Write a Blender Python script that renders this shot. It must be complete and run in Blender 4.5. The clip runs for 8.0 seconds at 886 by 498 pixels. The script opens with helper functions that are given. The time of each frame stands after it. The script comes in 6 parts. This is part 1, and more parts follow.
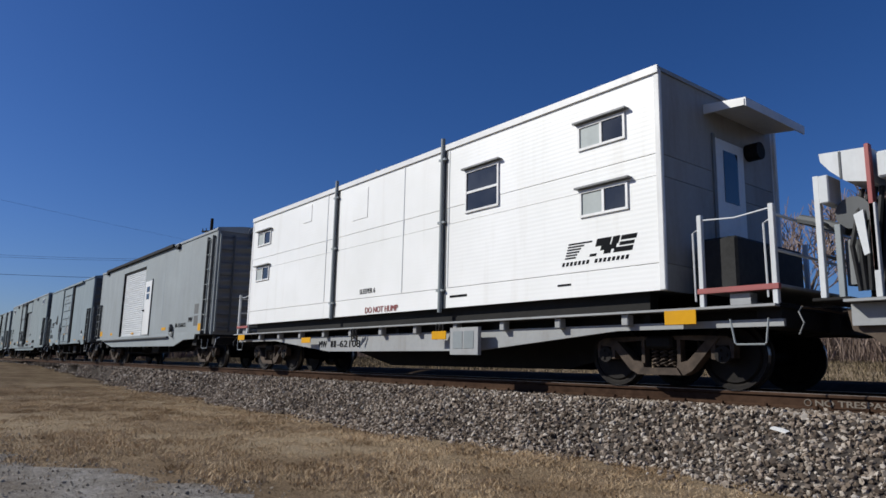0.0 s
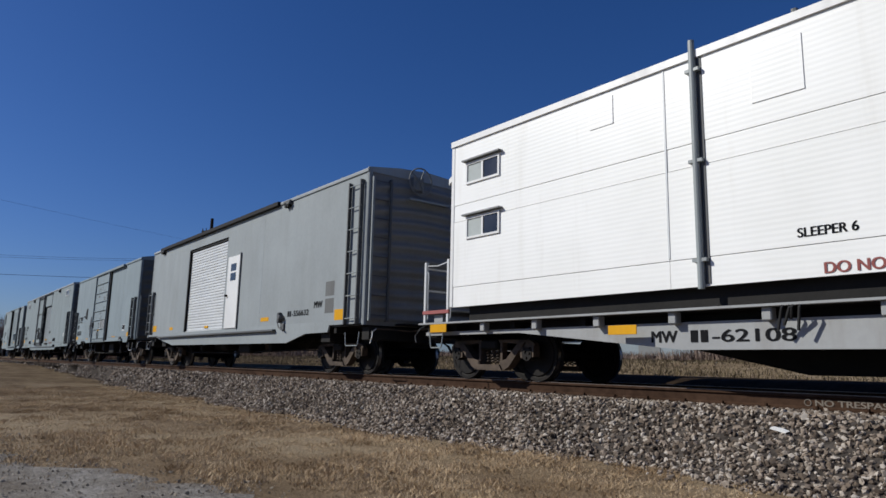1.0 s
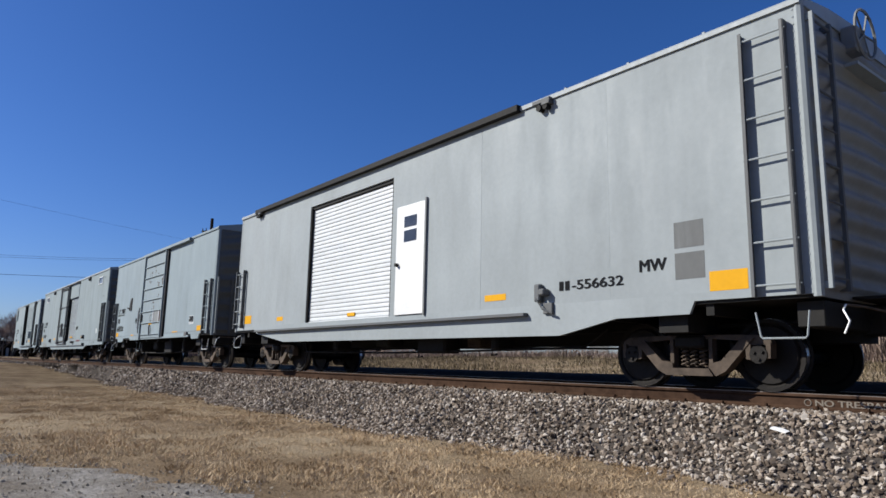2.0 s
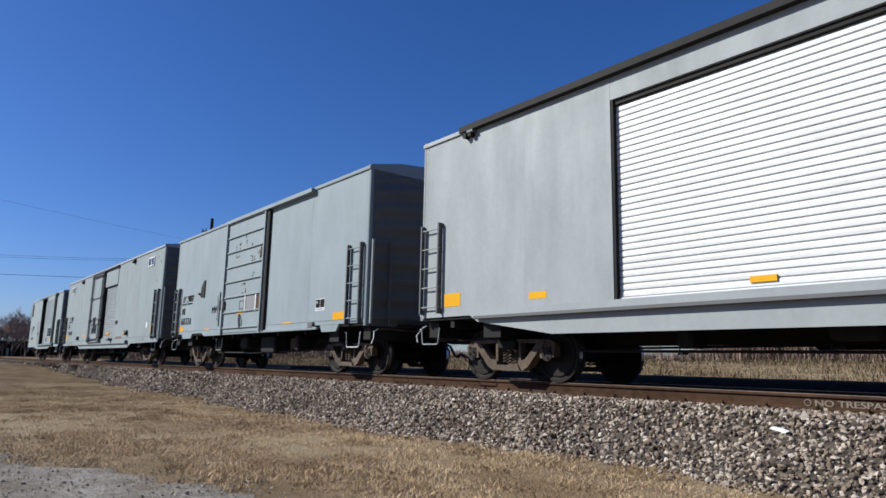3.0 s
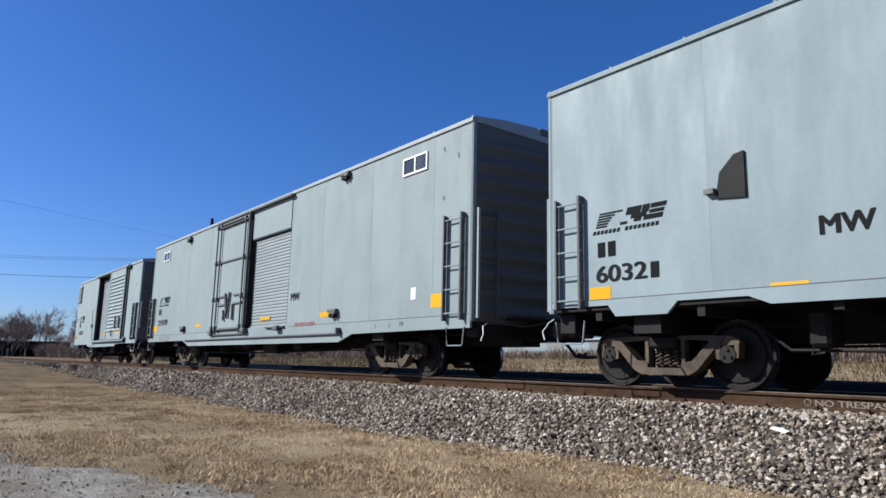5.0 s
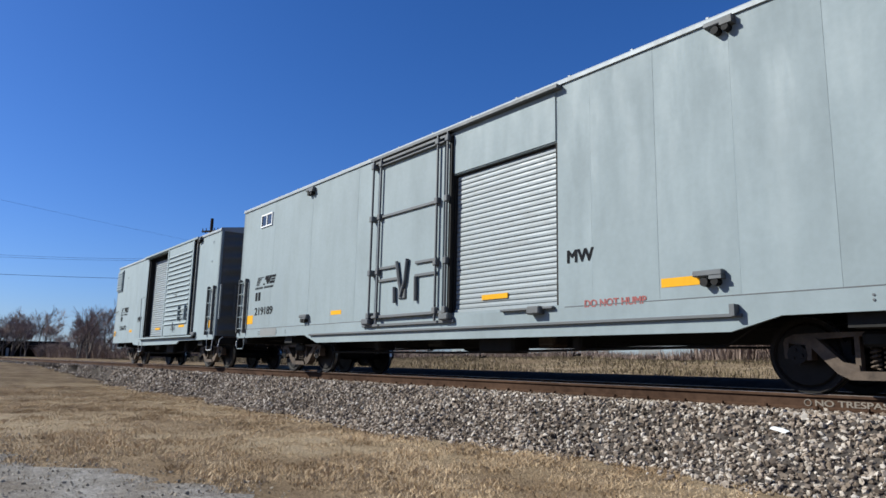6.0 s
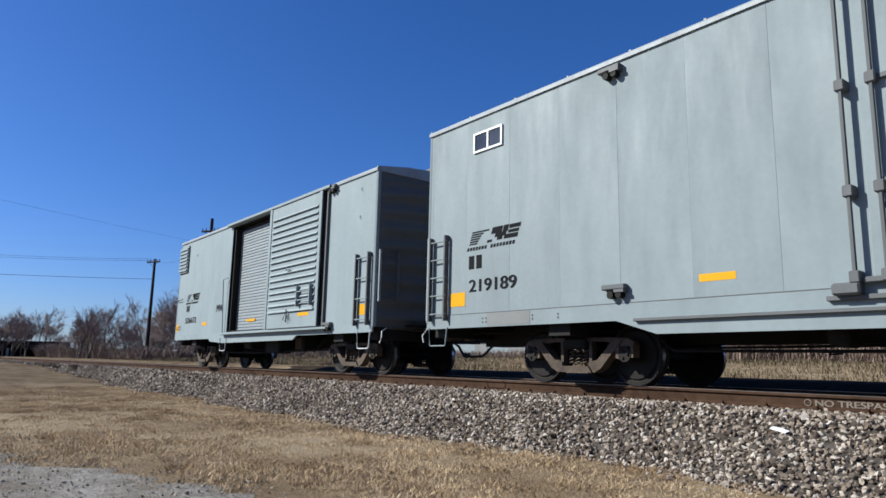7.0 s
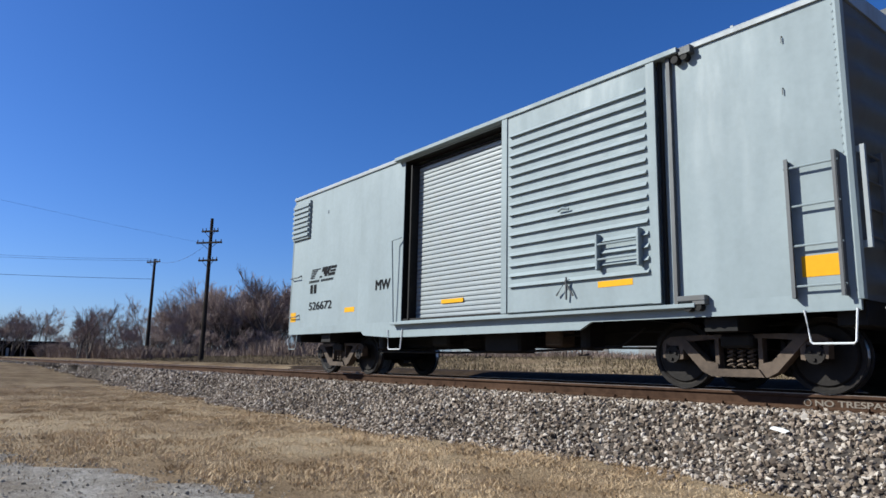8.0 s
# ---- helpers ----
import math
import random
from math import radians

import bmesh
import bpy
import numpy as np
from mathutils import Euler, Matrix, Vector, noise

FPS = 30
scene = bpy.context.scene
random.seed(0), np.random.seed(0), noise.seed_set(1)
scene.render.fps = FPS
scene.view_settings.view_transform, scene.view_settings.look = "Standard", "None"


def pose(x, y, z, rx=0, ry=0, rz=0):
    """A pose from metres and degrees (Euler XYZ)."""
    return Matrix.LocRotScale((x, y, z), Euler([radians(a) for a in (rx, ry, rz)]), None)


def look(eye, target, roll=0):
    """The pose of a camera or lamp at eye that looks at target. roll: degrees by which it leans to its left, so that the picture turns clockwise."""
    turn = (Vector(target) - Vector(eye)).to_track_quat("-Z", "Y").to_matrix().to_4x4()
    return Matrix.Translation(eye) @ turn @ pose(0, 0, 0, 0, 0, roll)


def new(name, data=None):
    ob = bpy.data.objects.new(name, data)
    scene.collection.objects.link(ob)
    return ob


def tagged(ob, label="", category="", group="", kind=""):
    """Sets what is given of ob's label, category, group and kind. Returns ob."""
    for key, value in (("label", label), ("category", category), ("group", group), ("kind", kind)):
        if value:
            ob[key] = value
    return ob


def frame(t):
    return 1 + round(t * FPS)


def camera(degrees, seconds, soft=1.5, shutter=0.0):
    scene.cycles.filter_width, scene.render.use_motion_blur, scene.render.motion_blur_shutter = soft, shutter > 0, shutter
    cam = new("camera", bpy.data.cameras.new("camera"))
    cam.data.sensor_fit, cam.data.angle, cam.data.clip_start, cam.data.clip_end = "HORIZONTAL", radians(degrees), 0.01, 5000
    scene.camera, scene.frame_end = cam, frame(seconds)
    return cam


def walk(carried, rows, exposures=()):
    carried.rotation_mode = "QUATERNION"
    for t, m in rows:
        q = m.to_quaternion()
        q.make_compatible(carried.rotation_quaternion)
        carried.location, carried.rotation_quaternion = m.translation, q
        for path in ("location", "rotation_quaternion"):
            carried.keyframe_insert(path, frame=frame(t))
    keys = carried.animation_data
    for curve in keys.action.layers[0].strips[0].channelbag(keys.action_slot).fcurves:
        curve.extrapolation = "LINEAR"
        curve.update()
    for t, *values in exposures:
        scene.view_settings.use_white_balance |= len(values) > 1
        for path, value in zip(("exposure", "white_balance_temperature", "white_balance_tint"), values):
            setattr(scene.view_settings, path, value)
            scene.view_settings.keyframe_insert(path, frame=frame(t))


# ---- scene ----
# ---- camera: fixed beside the line; railhead is z = 0, the track runs along x ----
D = 7.2                      # from the lens to the near sides of the cars
TRACK_Y = D + 1.53           # track centre line
CAM_Z = 0.23
SPEED = 1.2154 * D           # the train's speed in metres a second, towards +x
cam = camera(66.67, 8.0, 1.55)
eye_pose = pose(0, 0, CAM_Z, 90 + 9.762, 0, 51.859) @ pose(0, 0, 0, 0, 0, 1.232)
walk(cam, [(0.0, eye_pose), (8.0, eye_pose)],
     exposures=((0.0, -0.06, 6290, 8), (1.0, -0.14, 6290, 8), (1.5, 0.06, 6320, 8), (1.8, 0.41, 6350, 8), (2.4, 0.51, 6350, 8), (3.5, 0.51, 6300, 7), (4.0, 0.71, 6250, 6), (5.0, 0.74, 6170, 5), (6.5, 0.66, 6170, 5), (8.0, 0.75, 6170, 5)))

# ---- sky and sun ----
world = bpy.data.worlds.new("sky")
scene.world = world
world.use_nodes = True
sky = world.node_tree.nodes.new("ShaderNodeTexSky")
sky.sky_type, sky.sun_disc = "NISHITA", False
sky.sun_elevation, sky.sun_rotation = radians(34), radians(218.7)
sky.altitude, sky.air_density, sky.dust_density, sky.ozone_density = 400, 1.0, 0.9, 1.6
backdrop_light = world.node_tree.nodes["Background"]
backdrop_light.inputs[1].default_value = 0.0548
clear = world.node_tree.nodes.new("ShaderNodeHueSaturation")   # a very clear, dry winter sky
clear.inputs["Saturation"].default_value = 1.12
tint = world.node_tree.nodes.new("ShaderNodeMix")
tint.data_type, tint.blend_type = "RGBA", "MULTIPLY"
tint.inputs[0].default_value, tint.inputs[7].default_value = 1.0, (0.76, 0.92, 1.42, 1)
world.node_tree.links.new(sky.outputs[0], tint.inputs[6])
world.node_tree.links.new(tint.outputs[2], clear.inputs["Color"])
world.node_tree.links.new(clear.outputs[0], backdrop_light.inputs[0])
sun_data = bpy.data.lights.new("sun", "SUN")
sun_data.energy, sun_data.angle, sun_data.color = 5.0, radians(0.5), (1.0, 0.95, 0.87)
sun = new("sun", sun_data)
sun.matrix_world = look((0, 0, 0), (0.8, 1.0, -0.87))


# ---- materials ----
def shader(name, rough=0.5, metal=0.0):
    m = bpy.data.materials.new(name)
    m.use_nodes = True
    b = m.node_tree.nodes["Principled BSDF"]
    b.inputs["Roughness"].default_value, b.inputs["Metallic"].default_value = rough, metal
    return m, m.node_tree, b


def noise_at(nt, vec, scale, detail=3.0, rough=0.55):
    n = nt.nodes.new("ShaderNodeTexNoise")
    n.inputs["Scale"].default_value, n.inputs["Detail"].default_value, n.inputs["Roughness"].default_value = scale, detail, rough
    nt.links.new(vec, n.inputs["Vector"])
    return n.outputs["Fac"]


def spot(nt, vec, sx, sy, sz):
    n = nt.nodes.new("ShaderNodeMapping")
    n.inputs["Scale"].default_value = (sx, sy, sz)
    nt.links.new(vec, n.inputs["Vector"])
    return n.outputs["Vector"]


def ramp(nt, fac, stops):
    n = nt.nodes.new("ShaderNodeValToRGB")
    e = n.color_ramp.elements
    while len(e) < len(stops):
        e.new(0.5)
    for k, (p, c) in enumerate(stops):
        e[k].position, e[k].color = p, (*c, 1)
    nt.links.new(fac, n.inputs["Fac"])
    return n.outputs["Color"]


def mix(nt, fac, a, b, how="MIX"):
    n = nt.nodes.new("ShaderNodeMix")
    n.data_type, n.blend_type = "RGBA", how
    for sock, v in ((n.inputs[0], fac), (n.inputs[6], a), (n.inputs[7], b)):
        if isinstance(v, (int, float)):
            sock.default_value = v
        elif isinstance(v, tuple):
            sock.default_value = (*v, 1)
        else:
            nt.links.new(v, sock)
    return n.outputs[2]


def place(nt, shifted=True):
    """Object coordinates, moved by each object's own random number."""
    tc = nt.nodes.new("ShaderNodeTexCoord")
    if not shifted:
        return tc.outputs["Object"]
    oi = nt.nodes.new("ShaderNodeObjectInfo")
    v = nt.nodes.new("ShaderNodeVectorMath")
    v.operation = "MULTIPLY_ADD"
    nt.links.new(oi.outputs["Random"], v.inputs[0])
    v.inputs[1].default_value = (37.0, 11.0, 5.0)
    nt.links.new(tc.outputs["Object"], v.inputs[2])
    return v.outputs[0]


def bump(nt, b, height, strength, dist=0.01):
    n = nt.nodes.new("ShaderNodeBump")
    n.inputs["Strength"].default_value, n.inputs["Distance"].default_value = strength, dist
    nt.links.new(height, n.inputs["Height"])
    nt.links.new(n.outputs["Normal"], b.inputs["Normal"])


def painted(name, base, rough=0.5, dirt=(0.16, 0.13, 0.10), amount=0.35, wave=0.25, metal=0.0):
    """Old paint: faded patches, dirt running down, slightly uneven sheet."""
    m, nt, b = shader(name, rough, metal)
    v = place(nt)
    patch = noise_at(nt, v, 0.55, 4.0)
    fine = noise_at(nt, v, 14.0, 3.0)
    run = noise_at(nt, spot(nt, v, 2.6, 2.6, 0.55), 1.0, 5.0, 0.65)
    pale = tuple(min(1.0, c * 1.07 + 0.004) for c in base)
    dull = tuple(c * 0.91 for c in base)
    col = ramp(nt, patch, [(0.32, dull), (0.5, base), (0.7, pale)])
    streak = ramp(nt, run, [(0.50, (0, 0, 0)), (0.80, (amount,) * 3)])
    col = mix(nt, streak, col, dirt)
    fleck = ramp(nt, noise_at(nt, spot(nt, v, 1.0, 1.0, 1.6), 7.0, 6.0, 0.7), [(0.70, (0, 0, 0)), (0.76, (amount * 2.5,) * 3)])
    col = mix(nt, fleck, col, dirt)
    col = mix(nt, 0.10, col, ramp(nt, fine, [(0.3, (0.3, 0.3, 0.3)), (0.7, (1, 1, 1))]), "MULTIPLY")
    nt.links.new(col, b.inputs["Base Color"])
    nt.links.new(ramp(nt, run, [(0.3, (rough - 0.08,) * 3), (0.8, (min(1, rough + 0.25),) * 3)]), b.inputs["Roughness"])
    bump(nt, b, noise_at(nt, spot(nt, v, 1.0, 1.0, 0.6), 1.6, 2.0), wave, 0.03)
    return m


def rough_mat(name, dark, light, scale=6.0, rough=0.85, relief=0.4, metal=0.0, big=0.8):
    m, nt, b = shader(name, rough, metal)
    b.inputs["Specular IOR Level"].default_value = 0.05 if rough > 0.84 else 0.25
    v = place(nt)
    f = mix(nt, 0.5, noise_at(nt, v, scale, 6.0, 0.7), noise_at(nt, v, big, 3.0))
    nt.links.new(ramp(nt, f, [(0.36, dark), (0.62, light)]), b.inputs["Base Color"])
    bump(nt, b, noise_at(nt, v, scale * 3, 4.0), relief, 0.01)
    return m


def island_mat(name, stops, rough=0.9, fine=30.0):
    """Many small pieces in one mesh, each with its own shade."""
    m, nt, b = shader(name, rough)
    b.inputs["Specular IOR Level"].default_value = 0.12
    g = nt.nodes.new("ShaderNodeNewGeometry")
    col = ramp(nt, g.outputs["Random Per Island"], stops)
    v = place(nt, False)
    col = mix(nt, 0.35, col, ramp(nt, noise_at(nt, v, fine, 3.0), [(0.3, (0.45, 0.45, 0.45)), (0.7, (1, 1, 1))]), "MULTIPLY")
    nt.links.new(col, b.inputs["Base Color"])
    return m


GREY_G = painted("grey_car_paint", (0.236, 0.262, 0.27), 0.66, amount=0.08)
GREY_H = painted("pale_blue_grey_paint", (0.186, 0.23, 0.25), 0.66, amount=0.08)
GREY_K = painted("light_grey_paint", (0.1802, 0.2174, 0.2259), 0.66, amount=0.08)
GREY_L = painted("pale_grey_paint", (0.1973, 0.2388, 0.2502), 0.66, amount=0.08)
# end paints: grime, deepened so the colour also holds the ends' shade
END_G = painted("grimy_shaded_end_paint", (0.17, 0.174, 0.174), 0.7, amount=0.4)
END_K = painted("dark_shaded_end_paint", (0.0863, 0.0938, 0.0975), 0.75, amount=0.4)
ROOF = painted("galvanised_roof", (0.286, 0.3075, 0.3146), 0.55, amount=0.35, metal=0.2)
DECK = painted("flatcar_grey_paint", (0.286, 0.2931, 0.2931), 0.6, amount=0.45)
# end siding: grime, with the end's shade painted into the tone as well
END_W = painted("grimy_shaded_siding", (0.289, 0.283, 0.266), 0.6, amount=0.5)
WHITE = painted("white_enamel", (0.68, 0.68, 0.663), 0.42, amount=0.12, wave=0.1)
SLAT = painted("roll_door_white", (0.561, 0.578, 0.578), 0.45, amount=0.2, wave=0.05)
SLAT_G = painted("roll_door_grey", (0.2252, 0.2502, 0.2545), 0.45, amount=0.25, wave=0.05)
YELLOW = painted("chrome_yellow_paint", (0.6006, 0.3003, 0.00572), 0.5, amount=0.12, wave=0.0)
YELLOW.node_tree.nodes["Principled BSDF"].inputs["Specular IOR Level"].default_value = 0.12
RED = painted("faded_red_paint", (0.3003, 0.0715, 0.06435), 0.55, amount=0.35, wave=0.0)
LETTER = painted("black_stencil_paint", (0.010, 0.0105, 0.012), 0.9, dirt=(0.06, 0.06, 0.06), amount=0.06, wave=0.0)
LETTER_PALE = painted("faded_pale_stencil", (0.186, 0.155, 0.124), 0.8, amount=0.5, wave=0.0)
LETTER_RED = painted("red_stencil_paint", (0.2288, 0.05005, 0.0429), 0.6, amount=0.2, wave=0.0)
LETTER.node_tree.nodes["Principled BSDF"].inputs["Specular IOR Level"].default_value = 0.1
FADED = painted("faded_dark_overpaint", (0.10, 0.103, 0.102), 0.75, dirt=(0.24, 0.25, 0.25), amount=0.5, wave=0.0)
PATCH = painted("grey_overpaint", (0.1573, 0.1645, 0.1645), 0.6, amount=0.3, wave=0.0)
SCUFF = painted("dull_warm_grey_overpaint", (0.155, 0.16, 0.155), 0.7, amount=0.4, wave=0.0)
# dark grey for grimy fittings, and for shade painted onto stiles and tracks
STILE = painted("grimy_shaded_grey_paint", (0.075, 0.08, 0.083), 0.6, amount=0.3, wave=0.0)
WAREHOUSE = painted("pale_blue_metal_siding", (0.20, 0.24, 0.26), 0.5, amount=0.15, wave=0.05)
BOARD = rough_mat("weathered_boards", (0.10, 0.092, 0.085), (0.20, 0.19, 0.175), 9.0, 0.9, 0.4)
CHIP = rough_mat("bare_rusted_steel", (0.03, 0.02, 0.016), (0.12, 0.07, 0.052), 18.0, 0.85, 0.3)
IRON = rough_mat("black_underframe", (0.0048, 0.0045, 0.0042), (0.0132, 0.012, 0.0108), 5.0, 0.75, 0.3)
FRAME = rough_mat("cast_truck_steel", (0.0324, 0.0236, 0.0175), (0.105, 0.0775, 0.0567), 7.0, 0.75, 0.4)
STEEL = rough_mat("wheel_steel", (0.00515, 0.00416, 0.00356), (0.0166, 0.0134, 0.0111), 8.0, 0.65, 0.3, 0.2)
TREAD = rough_mat("bright_tread", (0.35, 0.34, 0.33), (0.5, 0.49, 0.48), 20.0, 0.3, 0.1, 1.0)
RUST = rough_mat("rusty_rail", (0.02574, 0.0143, 0.009295), (0.07007, 0.04075, 0.02645), 9.0, 0.85, 0.4)
RAILHEAD = rough_mat("worn_railhead", (0.14, 0.11, 0.09), (0.26, 0.22, 0.19), 30.0, 0.42, 0.1, 0.8)
TIE = rough_mat("creosoted_timber", (0.035, 0.028, 0.023), (0.11, 0.09, 0.075), 12.0, 0.9, 0.6)
POLE = rough_mat("weathered_pole", (0.01573, 0.01287, 0.01072), (0.0429, 0.03432, 0.0286), 6.0, 0.9, 0.5)
BARK = rough_mat("bare_bark", (0.0534, 0.0449, 0.0395), (0.16, 0.137, 0.12), 4.0, 0.95, 0.5)
TWIG = rough_mat("bare_twigs", (0.15, 0.113, 0.101), (0.312, 0.244, 0.217), 3.0, 0.95, 0.2)
RUBBER = rough_mat("black_rubber", (0.012, 0.012, 0.012), (0.03, 0.03, 0.03), 10.0, 0.7, 0.2)
STONE = island_mat("crushed_ballast", [(0.0, (0.0617, 0.046, 0.0354)), (0.35, (0.169, 0.132, 0.1)), (0.6, (0.263, 0.211, 0.167)),
                                       (0.85, (0.378, 0.325, 0.267)), (1.0, (0.51, 0.456, 0.395))])
PEBBLE = island_mat("lot_gravel", [(0.0, (0.2145, 0.1823, 0.143)), (0.5, (0.3146, 0.2753, 0.2216)), (1.0, (0.429, 0.3861, 0.3289))])
STRAW = island_mat("dead_grass", [(0.0, (0.381, 0.278, 0.168)), (0.5, (0.517, 0.4, 0.26)), (1.0, (0.617, 0.503, 0.356))], fine=1.5)
nt = STRAW.node_tree                     # browner and paler drifts across the grass
b = nt.nodes["Principled BSDF"]
drift = noise_at(nt, spot(nt, place(nt, False), 0.55, 1.3, 1.0), 1.0, 5.0, 0.6)
old = b.inputs["Base Color"].links[0].from_socket
nt.links.new(mix(nt, 0.85, old, ramp(nt, drift, [(0.37, (0.48, 0.40, 0.32)), (0.48, (0.84, 0.78, 0.70)), (0.62, (1.12, 1.08, 1.02))]), "MULTIPLY"), b.inputs["Base Color"])
BRUSH = island_mat("dry_brush", [(0.0, (0.101, 0.0729, 0.0598)), (0.6, (0.216, 0.16, 0.129)), (1.0, (0.337, 0.261, 0.213))], fine=0.8)
WEEDS = island_mat("tall_dead_weeds", [(0.0, (0.071, 0.0531, 0.0308)), (0.6, (0.139, 0.109, 0.0657)), (1.0, (0.206, 0.165, 0.104))], fine=0.8)

# glass, with a dim room behind it
GLASS, nt, b = shader("window_glass", 0.06)
b.inputs["Base Color"].default_value = (0.02, 0.022, 0.024, 1)
b.inputs["Specular IOR Level"].default_value = 0.7
nt.links.new(ramp(nt, noise_at(nt, place(nt), 1.2), [(0.35, (0.012, 0.013, 0.014)), (0.7, (0.05, 0.052, 0.055))]), b.inputs["Base Color"])
CURTAIN = painted("pale_curtain", (0.357, 0.391, 0.3825), 0.6, amount=0.1, wave=0.0)

# lapped siding of the sleeper, with fine level ridges
SIDING, nt, b = shader("white_siding", 0.45)
v = place(nt, False)
sep = nt.nodes.new("ShaderNodeSeparateXYZ")
nt.links.new(v, sep.inputs[0])
saw = nt.nodes.new("ShaderNodeMath")
saw.operation = "PINGPONG"
nt.links.new(sep.outputs["Z"], saw.inputs[0])
saw.inputs[1].default_value = 0.032
run = noise_at(nt, spot(nt, v, 3.0, 3.0, 0.25), 1.0, 5.0, 0.65)
col = ramp(nt, noise_at(nt, v, 0.5, 4.0), [(0.3, (0.70, 0.70, 0.67)), (0.65, (0.79, 0.79, 0.77))])
col = mix(nt, ramp(nt, run, [(0.55, (0, 0, 0)), (0.85, (0.3, 0.3, 0.3))]), col, (0.42, 0.38, 0.30))
nt.links.new(col, b.inputs["Base Color"])
bump(nt, b, saw.outputs[0], 0.2, 0.1)

# soil with dead turf
TURF, nt, b = shader("dead_turf", 0.95)
b.inputs["Specular IOR Level"].default_value = 0.05
v = place(nt, False)
blend = mix(nt, 0.5, noise_at(nt, v, 0.35, 5.0, 0.6), noise_at(nt, spot(nt, v, 1.0, 3.5, 1.0), 0.5, 5.0, 0.6))
col = ramp(nt, blend, [(0.34, (0.15, 0.112, 0.074)), (0.45, (0.24, 0.180, 0.120)), (0.53, (0.31, 0.242, 0.163)), (0.62, (0.37, 0.302, 0.215))])
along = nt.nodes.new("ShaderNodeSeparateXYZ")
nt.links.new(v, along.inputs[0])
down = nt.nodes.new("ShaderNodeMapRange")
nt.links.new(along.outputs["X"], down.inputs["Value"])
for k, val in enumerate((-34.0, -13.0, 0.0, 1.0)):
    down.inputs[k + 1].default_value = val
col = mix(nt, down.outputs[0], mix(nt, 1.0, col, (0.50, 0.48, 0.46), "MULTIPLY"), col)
col = mix(nt, 0.6, col, ramp(nt, noise_at(nt, v, 22.0, 5.0, 0.75), [(0.3, (0.5, 0.48, 0.44)), (0.68, (1.15, 1.12, 1.05))]), "MULTIPLY")
col = mix(nt, 0.5, col, ramp(nt, noise_at(nt, v, 75.0, 4.0, 0.8), [(0.35, (0.45, 0.42, 0.38)), (0.62, (1.2, 1.17, 1.1))]), "MULTIPLY")
nt.links.new(col, b.inputs["Base Color"])
bump(nt, b, noise_at(nt, v, 30.0, 5.0, 0.7), 0.9, 0.04)
BED = rough_mat("ballast_fines", (0.02145, 0.01787, 0.01502), (0.0858, 0.07293, 0.06292), 14.0, 0.95, 1.0, big=5.0)
# brown soil taken down to near black to hold the train's shade
SHADED_SOIL = rough_mat("shaded_soil", (0.0135, 0.0093, 0.00576), (0.0413, 0.0279, 0.0178), 12.0, 0.95, 1.0, big=3.0)
LOT, nt, b = shader("packed_gravel", 0.95)
b.inputs["Specular IOR Level"].default_value = 0.05
v = place(nt, False)
col = ramp(nt, noise_at(nt, v, 1.1, 5.0, 0.65), [(0.34, (0.165, 0.135, 0.10)), (0.5, (0.225, 0.205, 0.18)), (0.66, (0.30, 0.285, 0.262))])
col = mix(nt, 0.7, col, ramp(nt, noise_at(nt, v, 45.0, 4.0, 0.8), [(0.34, (0.42, 0.41, 0.40)), (0.6, (1.25, 1.23, 1.2))]), "MULTIPLY")
col = mix(nt, 0.5, col, ramp(nt, noise_at(nt, spot(nt, v, 1.0, 2.2, 1.0), 7.0, 4.0, 0.7), [(0.36, (0.55, 0.52, 0.48)), (0.6, (1.15, 1.15, 1.15))]), "MULTIPLY")
nt.links.new(col, b.inputs["Base Color"])
bump(nt, b, noise_at(nt, v, 55.0, 4.0, 0.75), 0.9, 0.02)


# ---- mesh helpers ----
def link_mesh(name, me, m, parent=None, label=""):
    me.materials.append(m)
    ob = new(name, me)
    ob.parent = parent
    return tagged(ob, label) if label else ob


def part(name, bm, m, parent=None, label="", smooth=False):
    me = bpy.data.meshes.new(name)
    bmesh.ops.recalc_face_normals(bm, faces=bm.faces)
    bm.to_mesh(me)
    bm.free()
    if smooth:
        me.polygons.foreach_set("use_smooth", [True] * len(me.polygons))
    return link_mesh(name, me, m, parent, label)


def bx(bm, x0, x1, y0, y1, z0, z1, bev=0.0):
    r = bmesh.ops.create_cube(bm, size=1, matrix=Matrix.LocRotScale(((x0 + x1) / 2, (y0 + y1) / 2, (z0 + z1) / 2), None, (abs(x1 - x0), abs(y1 - y0), abs(z1 - z0))))
    if bev:
        es = list({e for v in r["verts"] for e in v.link_edges})
        bmesh.ops.bevel(bm, geom=es, offset=bev, segments=1, affect="EDGES")
    return bm


def box(*a, bev=0.0):
    return bx(bmesh.new(), *a, bev=bev)


def prism(bm, pts, y0, y1):
    """An outline in x and z, given depth from y0 to y1."""
    a = [bm.verts.new((x, y0, z)) for x, z in pts]
    c = [bm.verts.new((x, y1, z)) for x, z in pts]
    bm.faces.new(a)
    bm.faces.new(c[::-1])
    for k in range(len(pts)):
        j = (k + 1) % len(pts)
        bm.faces.new((a[j], a[k], c[k], c[j]))
    return bm


